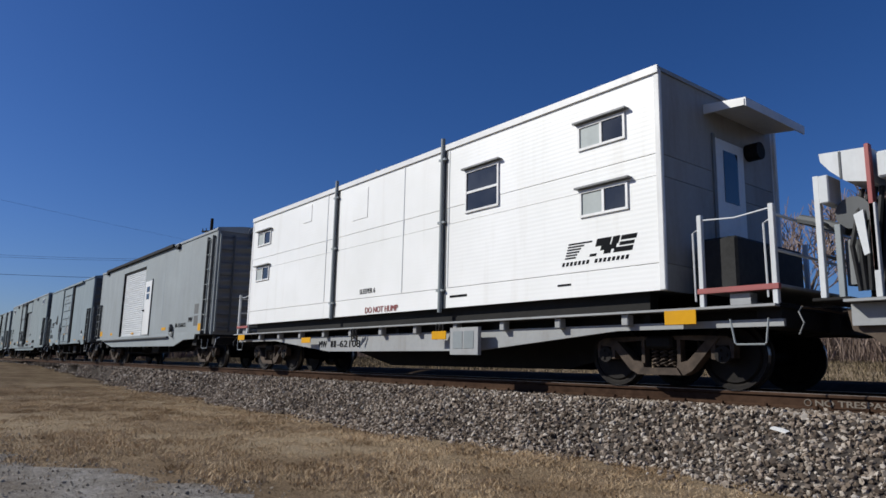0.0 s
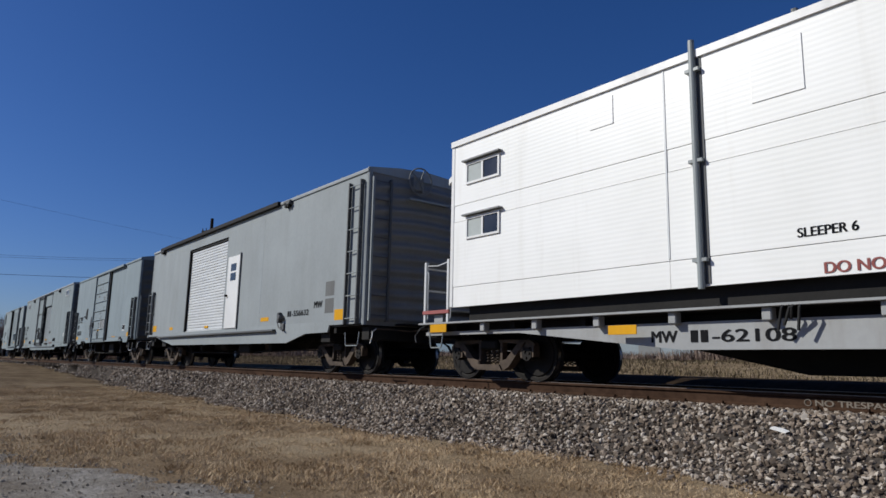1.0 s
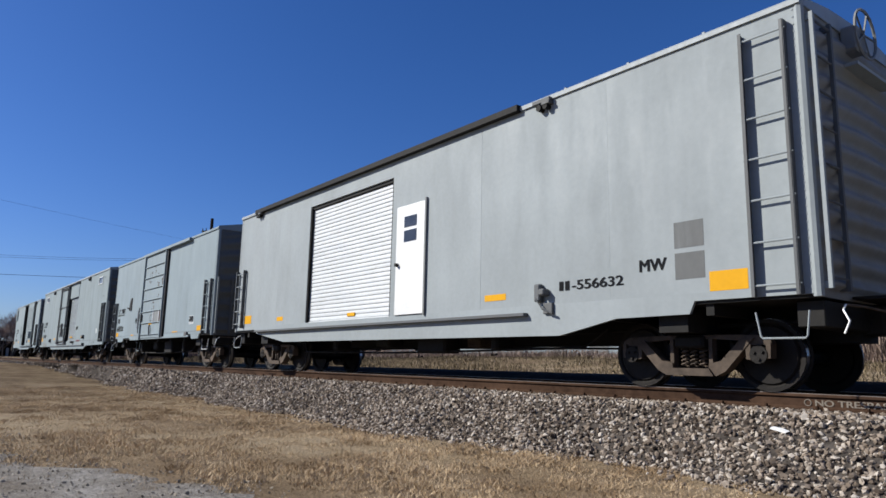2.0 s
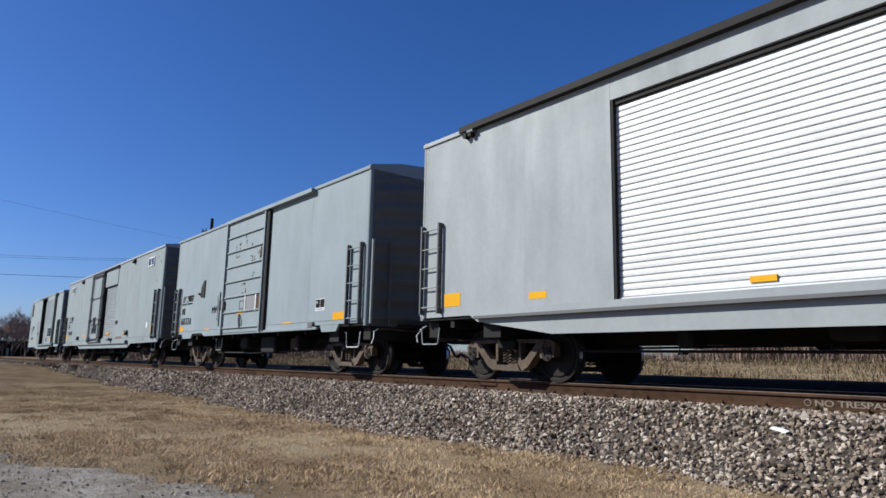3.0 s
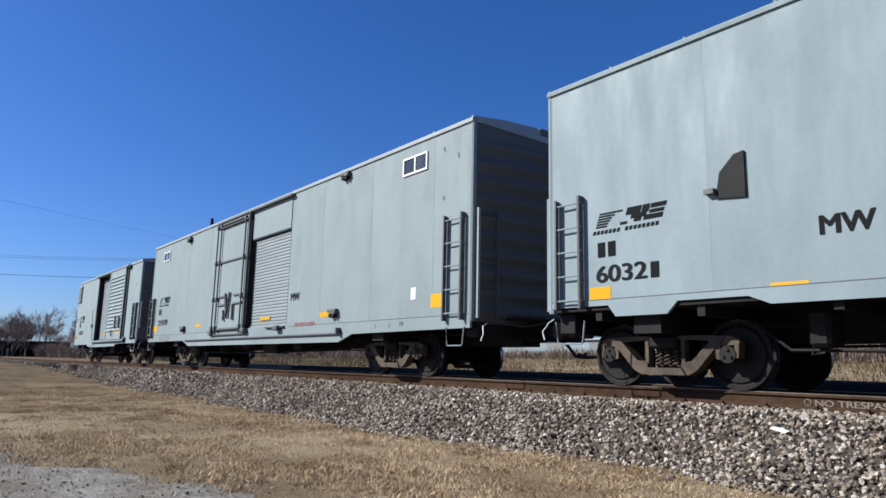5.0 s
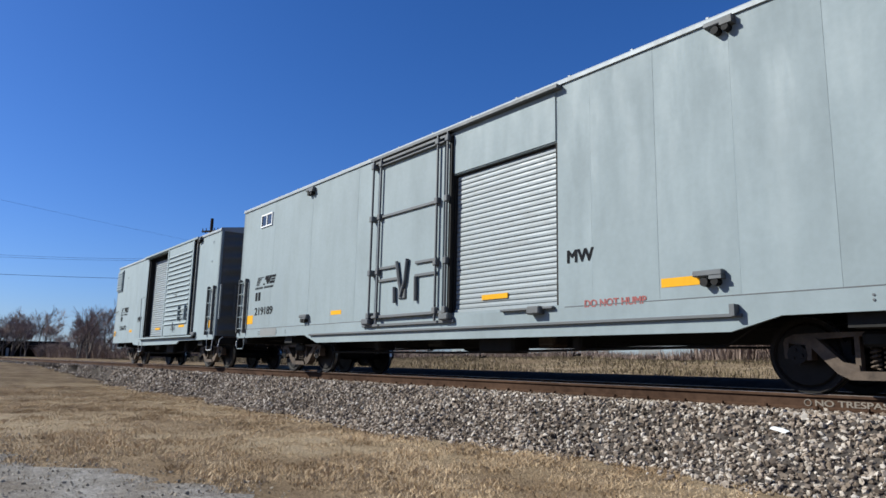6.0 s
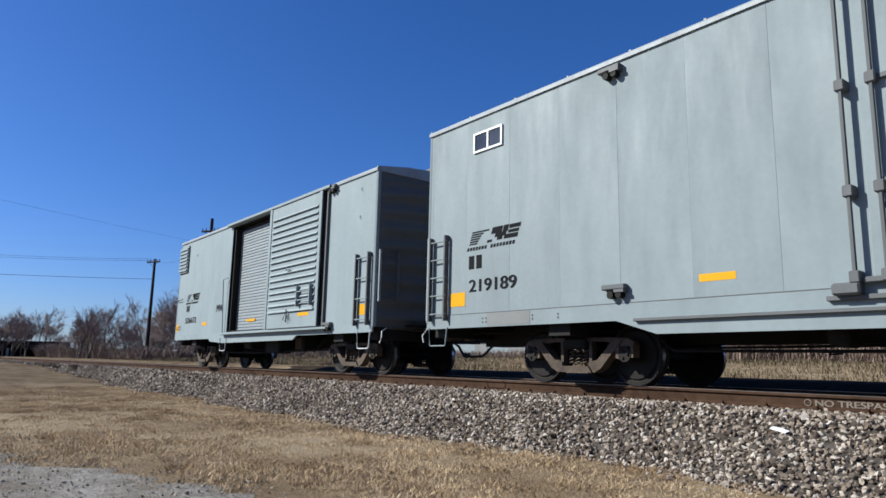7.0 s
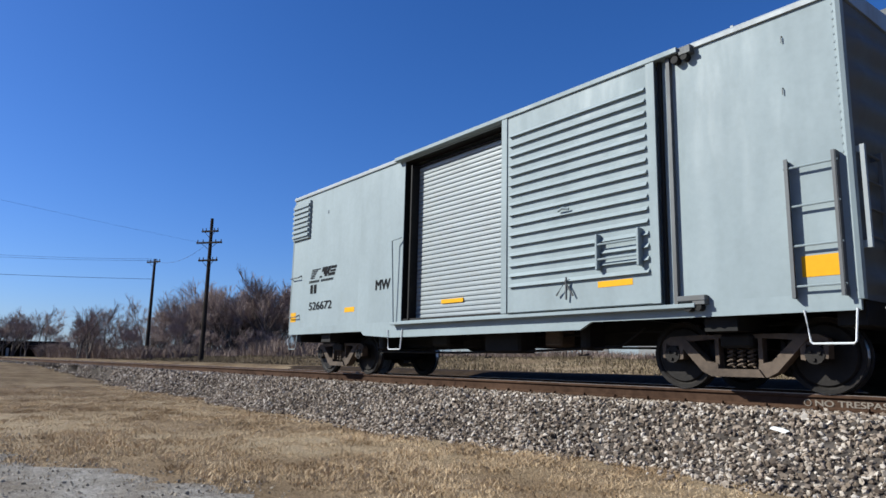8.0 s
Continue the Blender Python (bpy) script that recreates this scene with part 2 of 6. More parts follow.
def tube(bm, pts, r, n=6, r1=None):
    """A round bar along points, tapering to r1."""
    pts = [Vector(p) for p in pts]
    rings = []
    for k, p in enumerate(pts):
        d = (pts[min(k + 1, len(pts) - 1)] - pts[max(k - 1, 0)]).normalized()
        u = d.orthogonal().normalized()
        w = d.cross(u)
        rr = r if r1 is None else r + (r1 - r) * k / (len(pts) - 1)
        rings.append([bm.verts.new(p + rr * (math.cos(a) * u + math.sin(a) * w)) for a in [2 * math.pi * i / n for i in range(n)]])
    for q, s in zip(rings, rings[1:]):
        # match the nearest start so that the bar does not twist
        sh = min(range(n), key=lambda i: (s[i].co - q[0].co).length)
        s[:] = s[sh:] + s[:sh]
        for i in range(n):
            bm.faces.new((q[i], q[(i + 1) % n], s[(i + 1) % n], s[i]))
    bm.faces.new(rings[0][::-1])
    bm.faces.new(rings[-1])
    return bm


def lathe(bm, profile, n=28, axis="y"):
    """profile: (along, radius) pairs, turned round the y axis."""
    rings = [[bm.verts.new((r * math.cos(2 * math.pi * i / n), y, r * math.sin(2 * math.pi * i / n))) for i in range(n)] for y, r in profile]
    for q, s in zip(rings, rings[1:]):
        for i in range(n):
            bm.faces.new((q[i], q[(i + 1) % n], s[(i + 1) % n], s[i]))
    bm.faces.new(rings[0])
    bm.faces.new(rings[-1][::-1])
    return bm


def writing(text, x, z, height, m, parent, name="lettering", y=-1.536, width=None, thin=0.003):
    """Stencilled characters on the near side of a car, from their lower left corner."""
    cu = bpy.data.curves.new(name, "FONT")
    cu.body, cu.size, cu.extrude, cu.offset = text, 1.0, 0.0, 0.0
    ob = bpy.data.objects.new(name, cu)
    scene.collection.objects.link(ob)
    bpy.context.view_layer.update()
    me = bpy.data.meshes.new_from_object(ob.evaluated_get(bpy.context.evaluated_depsgraph_get()))
    bpy.data.objects.remove(ob)
    bpy.data.curves.remove(cu)
    co = np.array([v.co for v in me.vertices])
    lo, hi = co.min(0), co.max(0)
    s = height / (hi[1] - lo[1])
    sx = s if width is None else width / (hi[0] - lo[0])
    for v in me.vertices:
        v.co = (x + (v.co.x - lo[0]) * sx, y, z + (v.co.y - lo[1]) * s)
    heavy = bmesh.new()                       # brushed thick: strokes laid side by side
    for k, (dx, dz) in enumerate(((0, 0), (0.026, 0.012), (-0.026, -0.012), (0.05, 0.0), (-0.05, 0.0))):
        n0 = len(heavy.verts)
        heavy.from_mesh(me)
        heavy.verts.ensure_lookup_table()
        for v in heavy.verts[n0:]:
            v.co += Vector((dx * height, -0.0006 * k, dz * height))
    heavy.to_mesh(me)
    heavy.free()
    return link_mesh(name, me, m, parent)


def pieces(name, me, m, parent, spots):
    """Alike pieces, each an object of its own on one mesh."""
    if not me.materials:
        me.materials.append(m)
    for p in spots:
        ob = new(name, me)
        ob.parent, ob.location = parent, p


def mesh_of(bm, name):
    me = bpy.data.meshes.new(name)
    bmesh.ops.recalc_face_normals(bm, faces=bm.faces)
    bm.to_mesh(me)
    bm.free()
    return me


# ---- ground, ballast, rails ----
def smooth_step(a, b, x):
    t = np.clip((x - a) / (b - a), 0, 1)
    return t * t * (3 - 2 * t)


def toe(x):
    """Where the near ballast slope meets the grass."""
    return 6.12 + 0.16 * np.sin(x * 0.9) + 0.14 * np.sin(x * 0.37 + 1.3) + 0.1 * np.sin(x * 2.3) + 0.08 + 1.6 * smooth_step(-12, -62, x)


def ground_z(x, y):
    near = -0.82 + 0.42 * smooth_step(-22, -65, x) + 0.03 * np.sin(x * 0.35) * np.sin(y * 0.5 + 1)
    bank = 0.62 - 0.55 * smooth_step(-55, -110, x) + 0.06 * np.sin(x * 0.23 + y * 0.3)
    mid = -0.30 + 0.37 * smooth_step(11.0, 12.4, y)          # level strip of shaded ground behind the track
    near = near + (mid - near) * smooth_step(9.0, 10.6, y)
    return near + (bank - near) * smooth_step(15.6, 25.0, y)


def bed_z(x, y):
    """Height of the ballast across the track."""
    g = ground_z(x, y)
    lim = toe(x)
    z = -0.20 + (ground_z(x, lim) + 0.20) * (1 - smooth_step(0, 1, (y - lim) / (7.15 - lim)) * 0.5 - 0.5 * np.clip((y - lim) / (7.15 - lim), 0, 1))
    z = np.where(y > 10.2, -0.20 - 0.2 * smooth_step(10.2, 11.2, y), z)
    return np.where(y < lim, g - 0.05, z)


def sheet(name, xs, ys, height, m):
    gx, gy = np.meshgrid(xs, ys)
    gz = height(gx, gy)
    nx, ny = len(xs), len(ys)
    idx = np.arange(nx * ny).reshape(ny, nx)
    faces = np.stack([idx[:-1, :-1], idx[:-1, 1:], idx[1:, 1:], idx[1:, :-1]], -1).reshape(-1, 4)
    me = bpy.data.meshes.new(name)
    me.from_pydata(np.stack([gx, gy, gz], -1).reshape(-1, 3).tolist(), [], faces.tolist())
    me.polygons.foreach_set("use_smooth", [True] * len(me.polygons))
    return link_mesh(name, me, m)


def spaced(*runs):
    return np.unique(np.concatenate([np.linspace(a, b, n) for a, b, n in runs]))


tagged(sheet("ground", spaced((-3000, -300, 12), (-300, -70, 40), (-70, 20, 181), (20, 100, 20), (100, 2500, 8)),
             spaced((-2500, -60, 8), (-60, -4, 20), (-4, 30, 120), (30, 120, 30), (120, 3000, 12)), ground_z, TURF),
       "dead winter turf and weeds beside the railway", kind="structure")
tagged(sheet("ballast_bed", spaced((-900, -120, 40), (-120, -40, 80), (-40, 12, 260), (12, 60, 20)), spaced((5.6, 8.0, 40), (8.0, 11.6, 25)),
             lambda x, y: np.where((y < toe(x)) | (y > 11.3), ground_z(x, y) - 0.06, bed_z(x, y)), BED),
       "grey crushed stone bed under the near track", kind="structure")


# thin dark sheet laid over the ground as the shade behind the train
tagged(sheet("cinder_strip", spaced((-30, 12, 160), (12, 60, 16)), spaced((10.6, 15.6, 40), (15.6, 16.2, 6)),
             lambda x, y: ground_z(x, y) + 0.012 - 0.05 * smooth_step(-24, -29, x + np.sin(y * 2)) - 0.05 * smooth_step(15.5, 16.2, y + 0.2 * np.sin(x * 1.3) + 0.15 * np.sin(x * 3.1)), SHADED_SOIL),
       "ground strip behind the track, coloured dark for the train's shade", kind="structure")


def rail(y, z):
    half = [(0.0, 0.0), (0.033, -0.004), (0.0365, -0.014), (0.0365, -0.033), (0.010, -0.046), (0.009, -0.135), (0.030, -0.150), (0.0675, -0.160), (0.0675, -0.172)]
    outline = half[1:] + [(-a, c) for a, c in half[:0:-1]]
    xs = [-900.0, -400.0, -200.0] + [-120.0 + 6 * k for k in range(25)]
    bm = bmesh.new()
    rings = [[bm.verts.new((x, y + a, z + c)) for a, c in outline] for x in xs]
    for q, s in zip(rings, rings[1:]):
        for i in range(len(outline)):
            bm.faces.new((q[i], q[(i + 1) % len(outline)], s[(i + 1) % len(outline)], s[i]))
    ob = part("rail", bm, RUST)
    head = bmesh.new()
    bx(head, -900, 24, y - 0.024, y + 0.024, z - 0.01, z + 0.003)
    part("running_surface", head, RAILHEAD, ob, "worn bright strip on the railhead")
    return tagged(ob, "rusty brown steel rail on timber ties", "rail", kind="structure")


for cy, cz in ((TRACK_Y, 0.0),):
    for s in (-1, 1):
        steel = rail(cy + s * 0.7525, cz)
        if cz == 0.0 and s < 0:
            writing("NO TRESPASSING", -3.42, -0.130, 0.066, LETTER_PALE, steel, y=cy - 0.7525 - 0.0135, width=1.0)
            ring = [(-3.50 + 0.036 * math.cos(a), cy - 0.767, -0.097 + 0.034 * math.sin(a)) for a in [k * math.pi / 8 for k in range(17)]]
            part("lettering", tube(bmesh.new(), ring, 0.006, 4), LETTER_PALE, steel)

tie_me = mesh_of(box(-0.115, 0.115, -1.30, 1.30, -0.16, 0.0, bev=0.012), "tie")
plate_me = mesh_of(box(-0.09, 0.09, -0.16, 0.16, 0.0, 0.014, bev=0.004), "tie_plate")
spike_me = mesh_of(box(-0.014, 0.014, -0.02, 0.02, 0.0, 0.05, bev=0.005), "spike")
tie_me.materials.append(TIE), plate_me.materials.append(RUST), spike_me.materials.append(RUST)
for k in range(110):
    t = new("railway_tie", tie_me)
    t.location = (2.0 - 0.54 * k, TRACK_Y + random.uniform(-0.03, 0.03), -0.188)
    t.rotation_euler = (0, 0, random.uniform(-0.01, 0.01))
    tagged(t, "dark creosoted timber tie bedded in ballast", "railway tie", "ties under the near track", "structure")
    if k < 45:
        for s in (-1, 1):
            for me, nm, dy, dz in ((plate_me, "tie_plate", 0, 0.001), (spike_me, "spike", -0.085, 0.012), (spike_me, "spike", 0.085, 0.012)):
                p = new(nm, me)
                p.parent, p.location = t, (random.uniform(-0.02, 0.02) if nm == "spike" else 0, s * 0.7525 + dy, dz)
# crushed stones, loose on the bed
phi = (1 + 5 ** 0.5) / 2
ICO = np.array([(-1, phi, 0), (1, phi, 0), (-1, -phi, 0), (1, -phi, 0), (0, -1, phi), (0, 1, phi), (0, -1, -phi), (0, 1, -phi),
                (phi, 0, -1), (phi, 0, 1), (-phi, 0, -1), (-phi, 0, 1)]) / 1.9
ICO_F = np.array([0, 11, 5, 0, 5, 1, 0, 1, 7, 0, 7, 10, 0, 10, 11, 1, 5, 9, 5, 11, 4, 11, 10, 2, 10, 7, 6, 7, 1, 8,
                  3, 9, 4, 3, 4, 2, 3, 2, 6, 3, 6, 8, 3, 8, 9, 4, 9, 5, 2, 4, 11, 6, 2, 10, 8, 6, 7, 9, 8, 1]).reshape(-1, 3)


def scatter(name, centres, radii, m, flat=0.7, seed=3):
    """Angular stones of many shapes in one mesh."""
    rng = np.random.default_rng(seed)
    n = len(centres)
    jag = ICO[None] * rng.uniform(0.45, 1.3, (n, 12, 1))
    jag *= np.stack([rng.uniform(0.8, 1.4, n), rng.uniform(0.7, 1.1, n), rng.uniform(flat - 0.2, flat + 0.2, n)], -1)[:, None]
    q = rng.normal(size=(n, 4)) * np.array([1, 0.55, 0.55, 1.0])
    q /= np.linalg.norm(q, axis=1, keepdims=True)
    w, u = q[:, :1], q[:, 1:]
    u = np.repeat(u[:, None], 12, 1)
    c = np.cross(u, jag)
    v = jag + 2 * (w[:, None] * c + np.cross(u, c))
    v = v * radii[:, None, None] + centres[:, None]
    f = (ICO_F[None] + 12 * np.arange(n)[:, None, None]).reshape(-1, 3)
    me = bpy.data.meshes.new(name)
    me.vertices.add(n * 12)
    me.vertices.foreach_set("co", v.reshape(-1).astype(np.float32))
    me.loops.add(len(f) * 3)
    me.loops.foreach_set("vertex_index", f.reshape(-1).astype(np.int32))
    me.polygons.add(len(f))
    me.polygons.foreach_set("loop_start", np.arange(0, len(f) * 3, 3, dtype=np.int32))
    me.update(calc_edges=True)
    me.shade_flat()
    return link_mesh(name, me, m)


rng = np.random.default_rng(11)
spots, sizes = [], []
for xa, xb, per, r0, r1 in ((-20, 1.5, 980, 0.016, 0.040), (-45, -20, 330, 0.028, 0.055), (-110, -45, 120, 0.045, 0.085)):
    n = int((xb - xa) * 3.9 * per)
    x, y = rng.uniform(xa, xb, n), rng.uniform(5.55, 9.45, n)
    edge = toe(x)
    keep = (y > edge - 0.12 + 0.2 * rng.normal(size=n) ** 2 * -0.35) & ((y > edge) | (rng.random(n) < 0.35))
    keep &= ~((abs(y - TRACK_Y + 0.7525) < 0.10) | (abs(y - TRACK_Y - 0.7525) < 0.10))
    keep &= (y < 8.05) | ((rng.random(n) < 0.45) & (y > TRACK_Y + 0.5))
    x, y = x[keep], y[keep]
    r = r0 + (r1 - r0) * rng.random(len(x)) ** 1.8
    z = np.where(y < toe(x), ground_z(x, y), bed_z(x, y)) + r * rng.uniform(-0.1, 0.75, len(x))
    z = np.where(abs(y - TRACK_Y) < 1.3, np.minimum(z, -0.185), z)
    spots.append(np.stack([x, y, z], -1)), sizes.append(r)
tagged(scatter("ballast_stones", np.concatenate(spots), np.concatenate(sizes), STONE),
       "loose grey and pinkish crushed ballast stones", "ballast", kind="stuff")
chip = part("wood_splinter", prism(bmesh.new(), [(-0.09, -0.010), (0.085, -0.014), (0.10, 0.0), (0.015, 0.012), (-0.085, 0.008)], -0.025, 0.025), WHITE)
chip.location, chip.rotation_euler = (-3.28, 6.81, float(bed_z(np.array(-3.28), np.array(6.81))) + 0.045), (0.2, 0.12, -0.25)
tagged(chip, "pale splinter of wood lying on the ballast", "wood scrap")


# gravel lot beside the grass
def lot_edge(x):
    return np.where(x > -9.1, 0.96 + np.minimum(x + 9.1, 5.0) * 0.39, 0.96 + (x + 9.1) * 0.02) + 0.14 * np.sin(x * 1.7) + 0.10 * np.sin(x * 4.1) + 0.08 * np.sin(x * 9.3 + 1) + 0.05 * np.sin(x * 17.0)


lot_x = np.linspace(-60, 30.0, 900)
bm = bmesh.new()
rows = [[bm.verts.new((x, float(lot_edge(x)) - d, float(ground_z(x, lot_edge(x) - d)) + (0.02 if d > 1 else 0.012 if d > 0.3 else 0.003 if d > 0.05 else -0.03))) for x in lot_x] for d in (0.0, 0.12, 0.6, 1.5, 3.0, 6.0, 12.0)]
for q, s in zip(rows, rows[1:]):
    for i in range(len(lot_x) - 1):
        bm.faces.new((q[i], q[i + 1], s[i + 1], s[i]))
tagged(part("gravel_lot", bm, LOT, smooth=True), "packed pale grey gravel lot", "gravel lot", kind="structure")
n = 9000
x = -3.5 - 13 * rng.random(n) ** 1.3
y = lot_edge(x) + 0.2 - 3.6 * rng.random(n)
r = 0.004 + 0.013 * rng.random(n) ** 2.5
tagged(scatter("lot_pebbles", np.stack([x, y, ground_z(x, y) + 0.02], -1), r, PEBBLE, 0.45, seed=8), "small pale loose gravel", "gravel", kind="stuff")


def blades(name, x, y, z, h, w, m, lean=0.6, seed=4):
    """Single leaves of grass or stems, each one narrow bent blade."""
    rg = np.random.default_rng(seed)
    n = len(x)
    a, le = rg.uniform(0, 2 * math.pi, n), rg.uniform(0, lean, n) * h
    d, e = np.stack([np.cos(a), np.sin(a)], -1), rg.uniform(0, 2 * math.pi, n)
    base = np.stack([x, y, z - 0.01], -1)
    v = np.empty((n, 5, 3))
    side = np.stack([np.cos(e), np.sin(e), np.zeros(n)], -1) * (w / 2)[:, None]
    mid = base + np.concatenate([d * (le * 0.35)[:, None], (h * 0.55)[:, None]], 1)
    tip = base + np.concatenate([d * le[:, None], h[:, None]], 1)
    v[:, 0], v[:, 1], v[:, 2], v[:, 3], v[:, 4] = base - side, base + side, mid + side * 0.8, mid - side * 0.8, tip
    f = (np.array([[0, 1, 2], [0, 2, 3], [3, 2, 4]])[None] + 5 * np.arange(n)[:, None, None]).reshape(-1, 3)
    me = bpy.data.meshes.new(name)
    me.vertices.add(n * 5)
    me.vertices.foreach_set("co", v.reshape(-1).astype(np.float32))
    me.loops.add(len(f) * 3)
    me.loops.foreach_set("vertex_index", f.reshape(-1).astype(np.int32))
    me.polygons.add(len(f))
    me.polygons.foreach_set("loop_start", np.arange(0, len(f) * 3, 3, dtype=np.int32))
    me.update(calc_edges=True)
    return link_mesh(name, me, m)


n = 280000
x = -3.0 - 24 * rng.random(n) ** 1.4
y = rng.uniform(-0.4, 6.8, n)
clump = np.zeros(n)
for k in range(14):                      # uneven tufts: waves of many lengths and headings
    f, g, ph = 1.1 * 1.22 ** k, rng.uniform(0, math.pi), rng.uniform(0, 6.28)
    clump += np.sin(f * (x * math.cos(g) + y * math.sin(g)) + ph) * 0.36
clump = np.clip(clump, -1, 1)
keep = (y > lot_edge(x) + 0.15 - 0.5 * clump + rng.normal(size=n) * 0.42) & (y < toe(x) + 0.08 + rng.normal(size=n) * 0.1) & (rng.random(n) < 0.74 + 0.26 * clump)
x, y, clump = x[keep], y[keep], clump[keep]
h = (0.018 + 0.032 * rng.random(len(x))) * (1 + 0.4 * clump)
tagged(blades("grass", x, y, ground_z(x, y), h, rng.uniform(0.005, 0.010, len(x)), STRAW, 1.8), "short dead straw-coloured winter grass", "grass", kind="stuff")
n = 60000
x = -75 + 85 * rng.random(n)
y = 15.4 + 10.5 * rng.random(n) ** 0.9
h = rng.uniform(0.05, 0.24, n) * (0.7 + 0.4 * np.sin(x * 0.7) * np.sin(y))
tagged(blades("tall_weeds", x, y, ground_z(x, y), h, rng.uniform(0.012, 0.03, n), WEEDS, 0.8, 6), "tall pale dead weeds on the far bank", "weeds", kind="stuff")


def thicket(name, x, y, h, w, m, label, seed):
    tagged(blades(name, x, y, ground_z(x, y), h, w, m, 0.9, seed), label, "brush", kind="stuff")


n = 42000
x = 12 - 54 * rng.random(n) ** 1.25
y = rng.uniform(25, 31, n)
thicket("brush", x, y, rng.uniform(0.5, 2.8, n) * (0.24 + 0.68 * smooth_step(-17.5, -13.0, x)) * (0.75 + 0.35 * np.sin(x * 0.9) * np.sin(x * 0.37)), rng.uniform(0.015, 0.05, n), BRUSH, "grey-brown leafless brush along the bank", 7)
n = 45000
x = rng.uniform(-190, -46, n)
y = 22 + 0.11 * (-46 - x) + rng.uniform(0, 14, n)
thicket("far_brush", x, y, rng.uniform(0.5, 1.7, n) * (0.8 + 0.3 * np.sin(x * 0.21)), rng.uniform(0.025, 0.06, n), BRUSH, "dark brown leafless thicket behind the pole line", 9)
n = 40000
a = np.radians(rng.uniform(72.0, 82.5, n))
d_ = np.maximum(70, 17.5 / np.cos(a)) + rng.uniform(0, 30, n)
thicket("low_thicket", -d_ * np.sin(a), d_ * np.cos(a), rng.uniform(0.3, 0.85, n) * 0.024 * d_ * (0.85 + 0.15 * np.sin(np.degrees(a) * 2.1)), rng.uniform(0.025, 0.06, n), BRUSH, "dense dark brown thicket beside the line", 15)
n = 24000
a, d_ = np.radians(rng.uniform(81, 90, n)), rng.uniform(160, 215, n)
thicket("distant_thicket", -d_ * np.sin(a), np.maximum(d_ * np.cos(a), 14.0), rng.uniform(1.0, 3.6, n), rng.uniform(0.06, 0.2, n), BRUSH, "distant dark leafless thicket", 16)


# ---- bare trees ----
def twig_bar(bm, p, e, r, r1):
    """A three-sided twig without end caps."""
    u = (e - p).orthogonal().normalized()
    w = (e - p).normalized().cross(u)
    offs = [math.cos(a) * u + math.sin(a) * w for a in (0.0, 2.094, 4.189)]
    lo, hi = [bm.verts.new(p + r * o) for o in offs], [bm.verts.new(e + r1 * o) for o in offs]
    for i in range(3):
        bm.faces.new((lo[i], lo[(i + 1) % 3], hi[(i + 1) % 3], hi[i]))


def bare_tree_meshes(seed, height, spread, stems):
    rg = random.Random(seed)
    wood, twig = bmesh.new(), bmesh.new()

    def grow(p, d, length, r, depth):
        q = p + d * length * 0.5
        d2 = (d + Vector((rg.uniform(-1, 1), rg.uniform(-1, 1), rg.uniform(-0.2, 0.5))) * 0.18).normalized()
        e = q + d2 * length * 0.5
        r1 = r * 0.66
        if depth < 3:
            tube(wood, [p, q, e], r, 5 if depth < 2 else 4, r1)
        else:
            twig_bar(twig, p, e, r, r1)
        if depth >= 5 or (depth >= 2 and length < 0.25):
            return
        for k in range(rg.choice((2, 3, 3)) if depth < 3 else 4):
            side = Vector((rg.uniform(-1, 1), rg.uniform(-1, 1), rg.uniform(-0.15, 0.8))).normalized()
            nd = (d2 * rg.uniform(0.6, 1.1) + side * spread * rg.uniform(0.5, 1.0)).normalized()
            start = p.lerp(e, rg.uniform(0.45, 1.0)) if k else e
            grow(start, nd, length * rg.uniform(0.62, 0.86), max(r1 * rg.uniform(0.55, 0.85), 0.016), depth + 1)

    for s in range(stems):
        lean = Vector((rg.uniform(-1, 1), rg.uniform(-1, 1), 0)) * (0.30 if stems > 1 else 0.06)
        grow(Vector((lean.x * 0.6, lean.y * 0.6, -0.2)), (Vector((0, 0, 1)) + lean).normalized(), height * rg.uniform(0.21, 0.27), height * 0.011 * rg.uniform(0.8, 1.1) + 0.02, 0)
    return mesh_of(wood, "trunk"), mesh_of(twig, "crown")


def plant(kind_meshes, x, y, turn, size, label):
    e = new("bare_tree")
    for me, nm, m in zip(kind_meshes, ("trunk", "crown"), (BARK, TWIG)):
        if not me.materials:
            me.materials.append(m)
        o = new(nm, me)
        o.parent = e
    e.location, e.rotation_euler, e.scale = (x, y, float(ground_z(np.array(x), np.array(y)))), (0, 0, turn), (size * 1.12,) * 3
    return tagged(e, label, "tree", "bare trees along the line")


TREES = [bare_tree_meshes(s, 10.0, sp, st) for s, sp, st in ((1, 0.75, 1), (2, 0.9, 3), (3, 0.8, 2), (5, 0.65, 1))]
tree_rng = random.Random(21)
# the wood behind the pole line, tallest beside the nearer pole
for k in range(125):
    a = radians(tree_rng.choice((tree_rng.uniform(60, 73), tree_rng.uniform(62, 74), tree_rng.uniform(64, 80.5))))
    dist = tree_rng.uniform(88, 135)
    tall = 0.70 + 0.46 * max(0.0, (80 - math.degrees(a)) / 15) ** 0.8
    plant(TREES[k % 4], -dist * math.sin(a), dist * math.cos(a), tree_rng.uniform(0, 6.28), tall * tree_rng.uniform(0.85, 1.12), "leafless grey-brown tree in the wood behind the poles")
for k in range(26):
    a = radians(tree_rng.uniform(81.6, 88))
    dist = tree_rng.uniform(128, 165)
    plant(TREES[k % 4], -dist * math.sin(a), dist * math.cos(a), tree_rng.uniform(0, 6.28), tree_rng.uniform(0.75, 1.05), "leafless rounded tree far down the line")
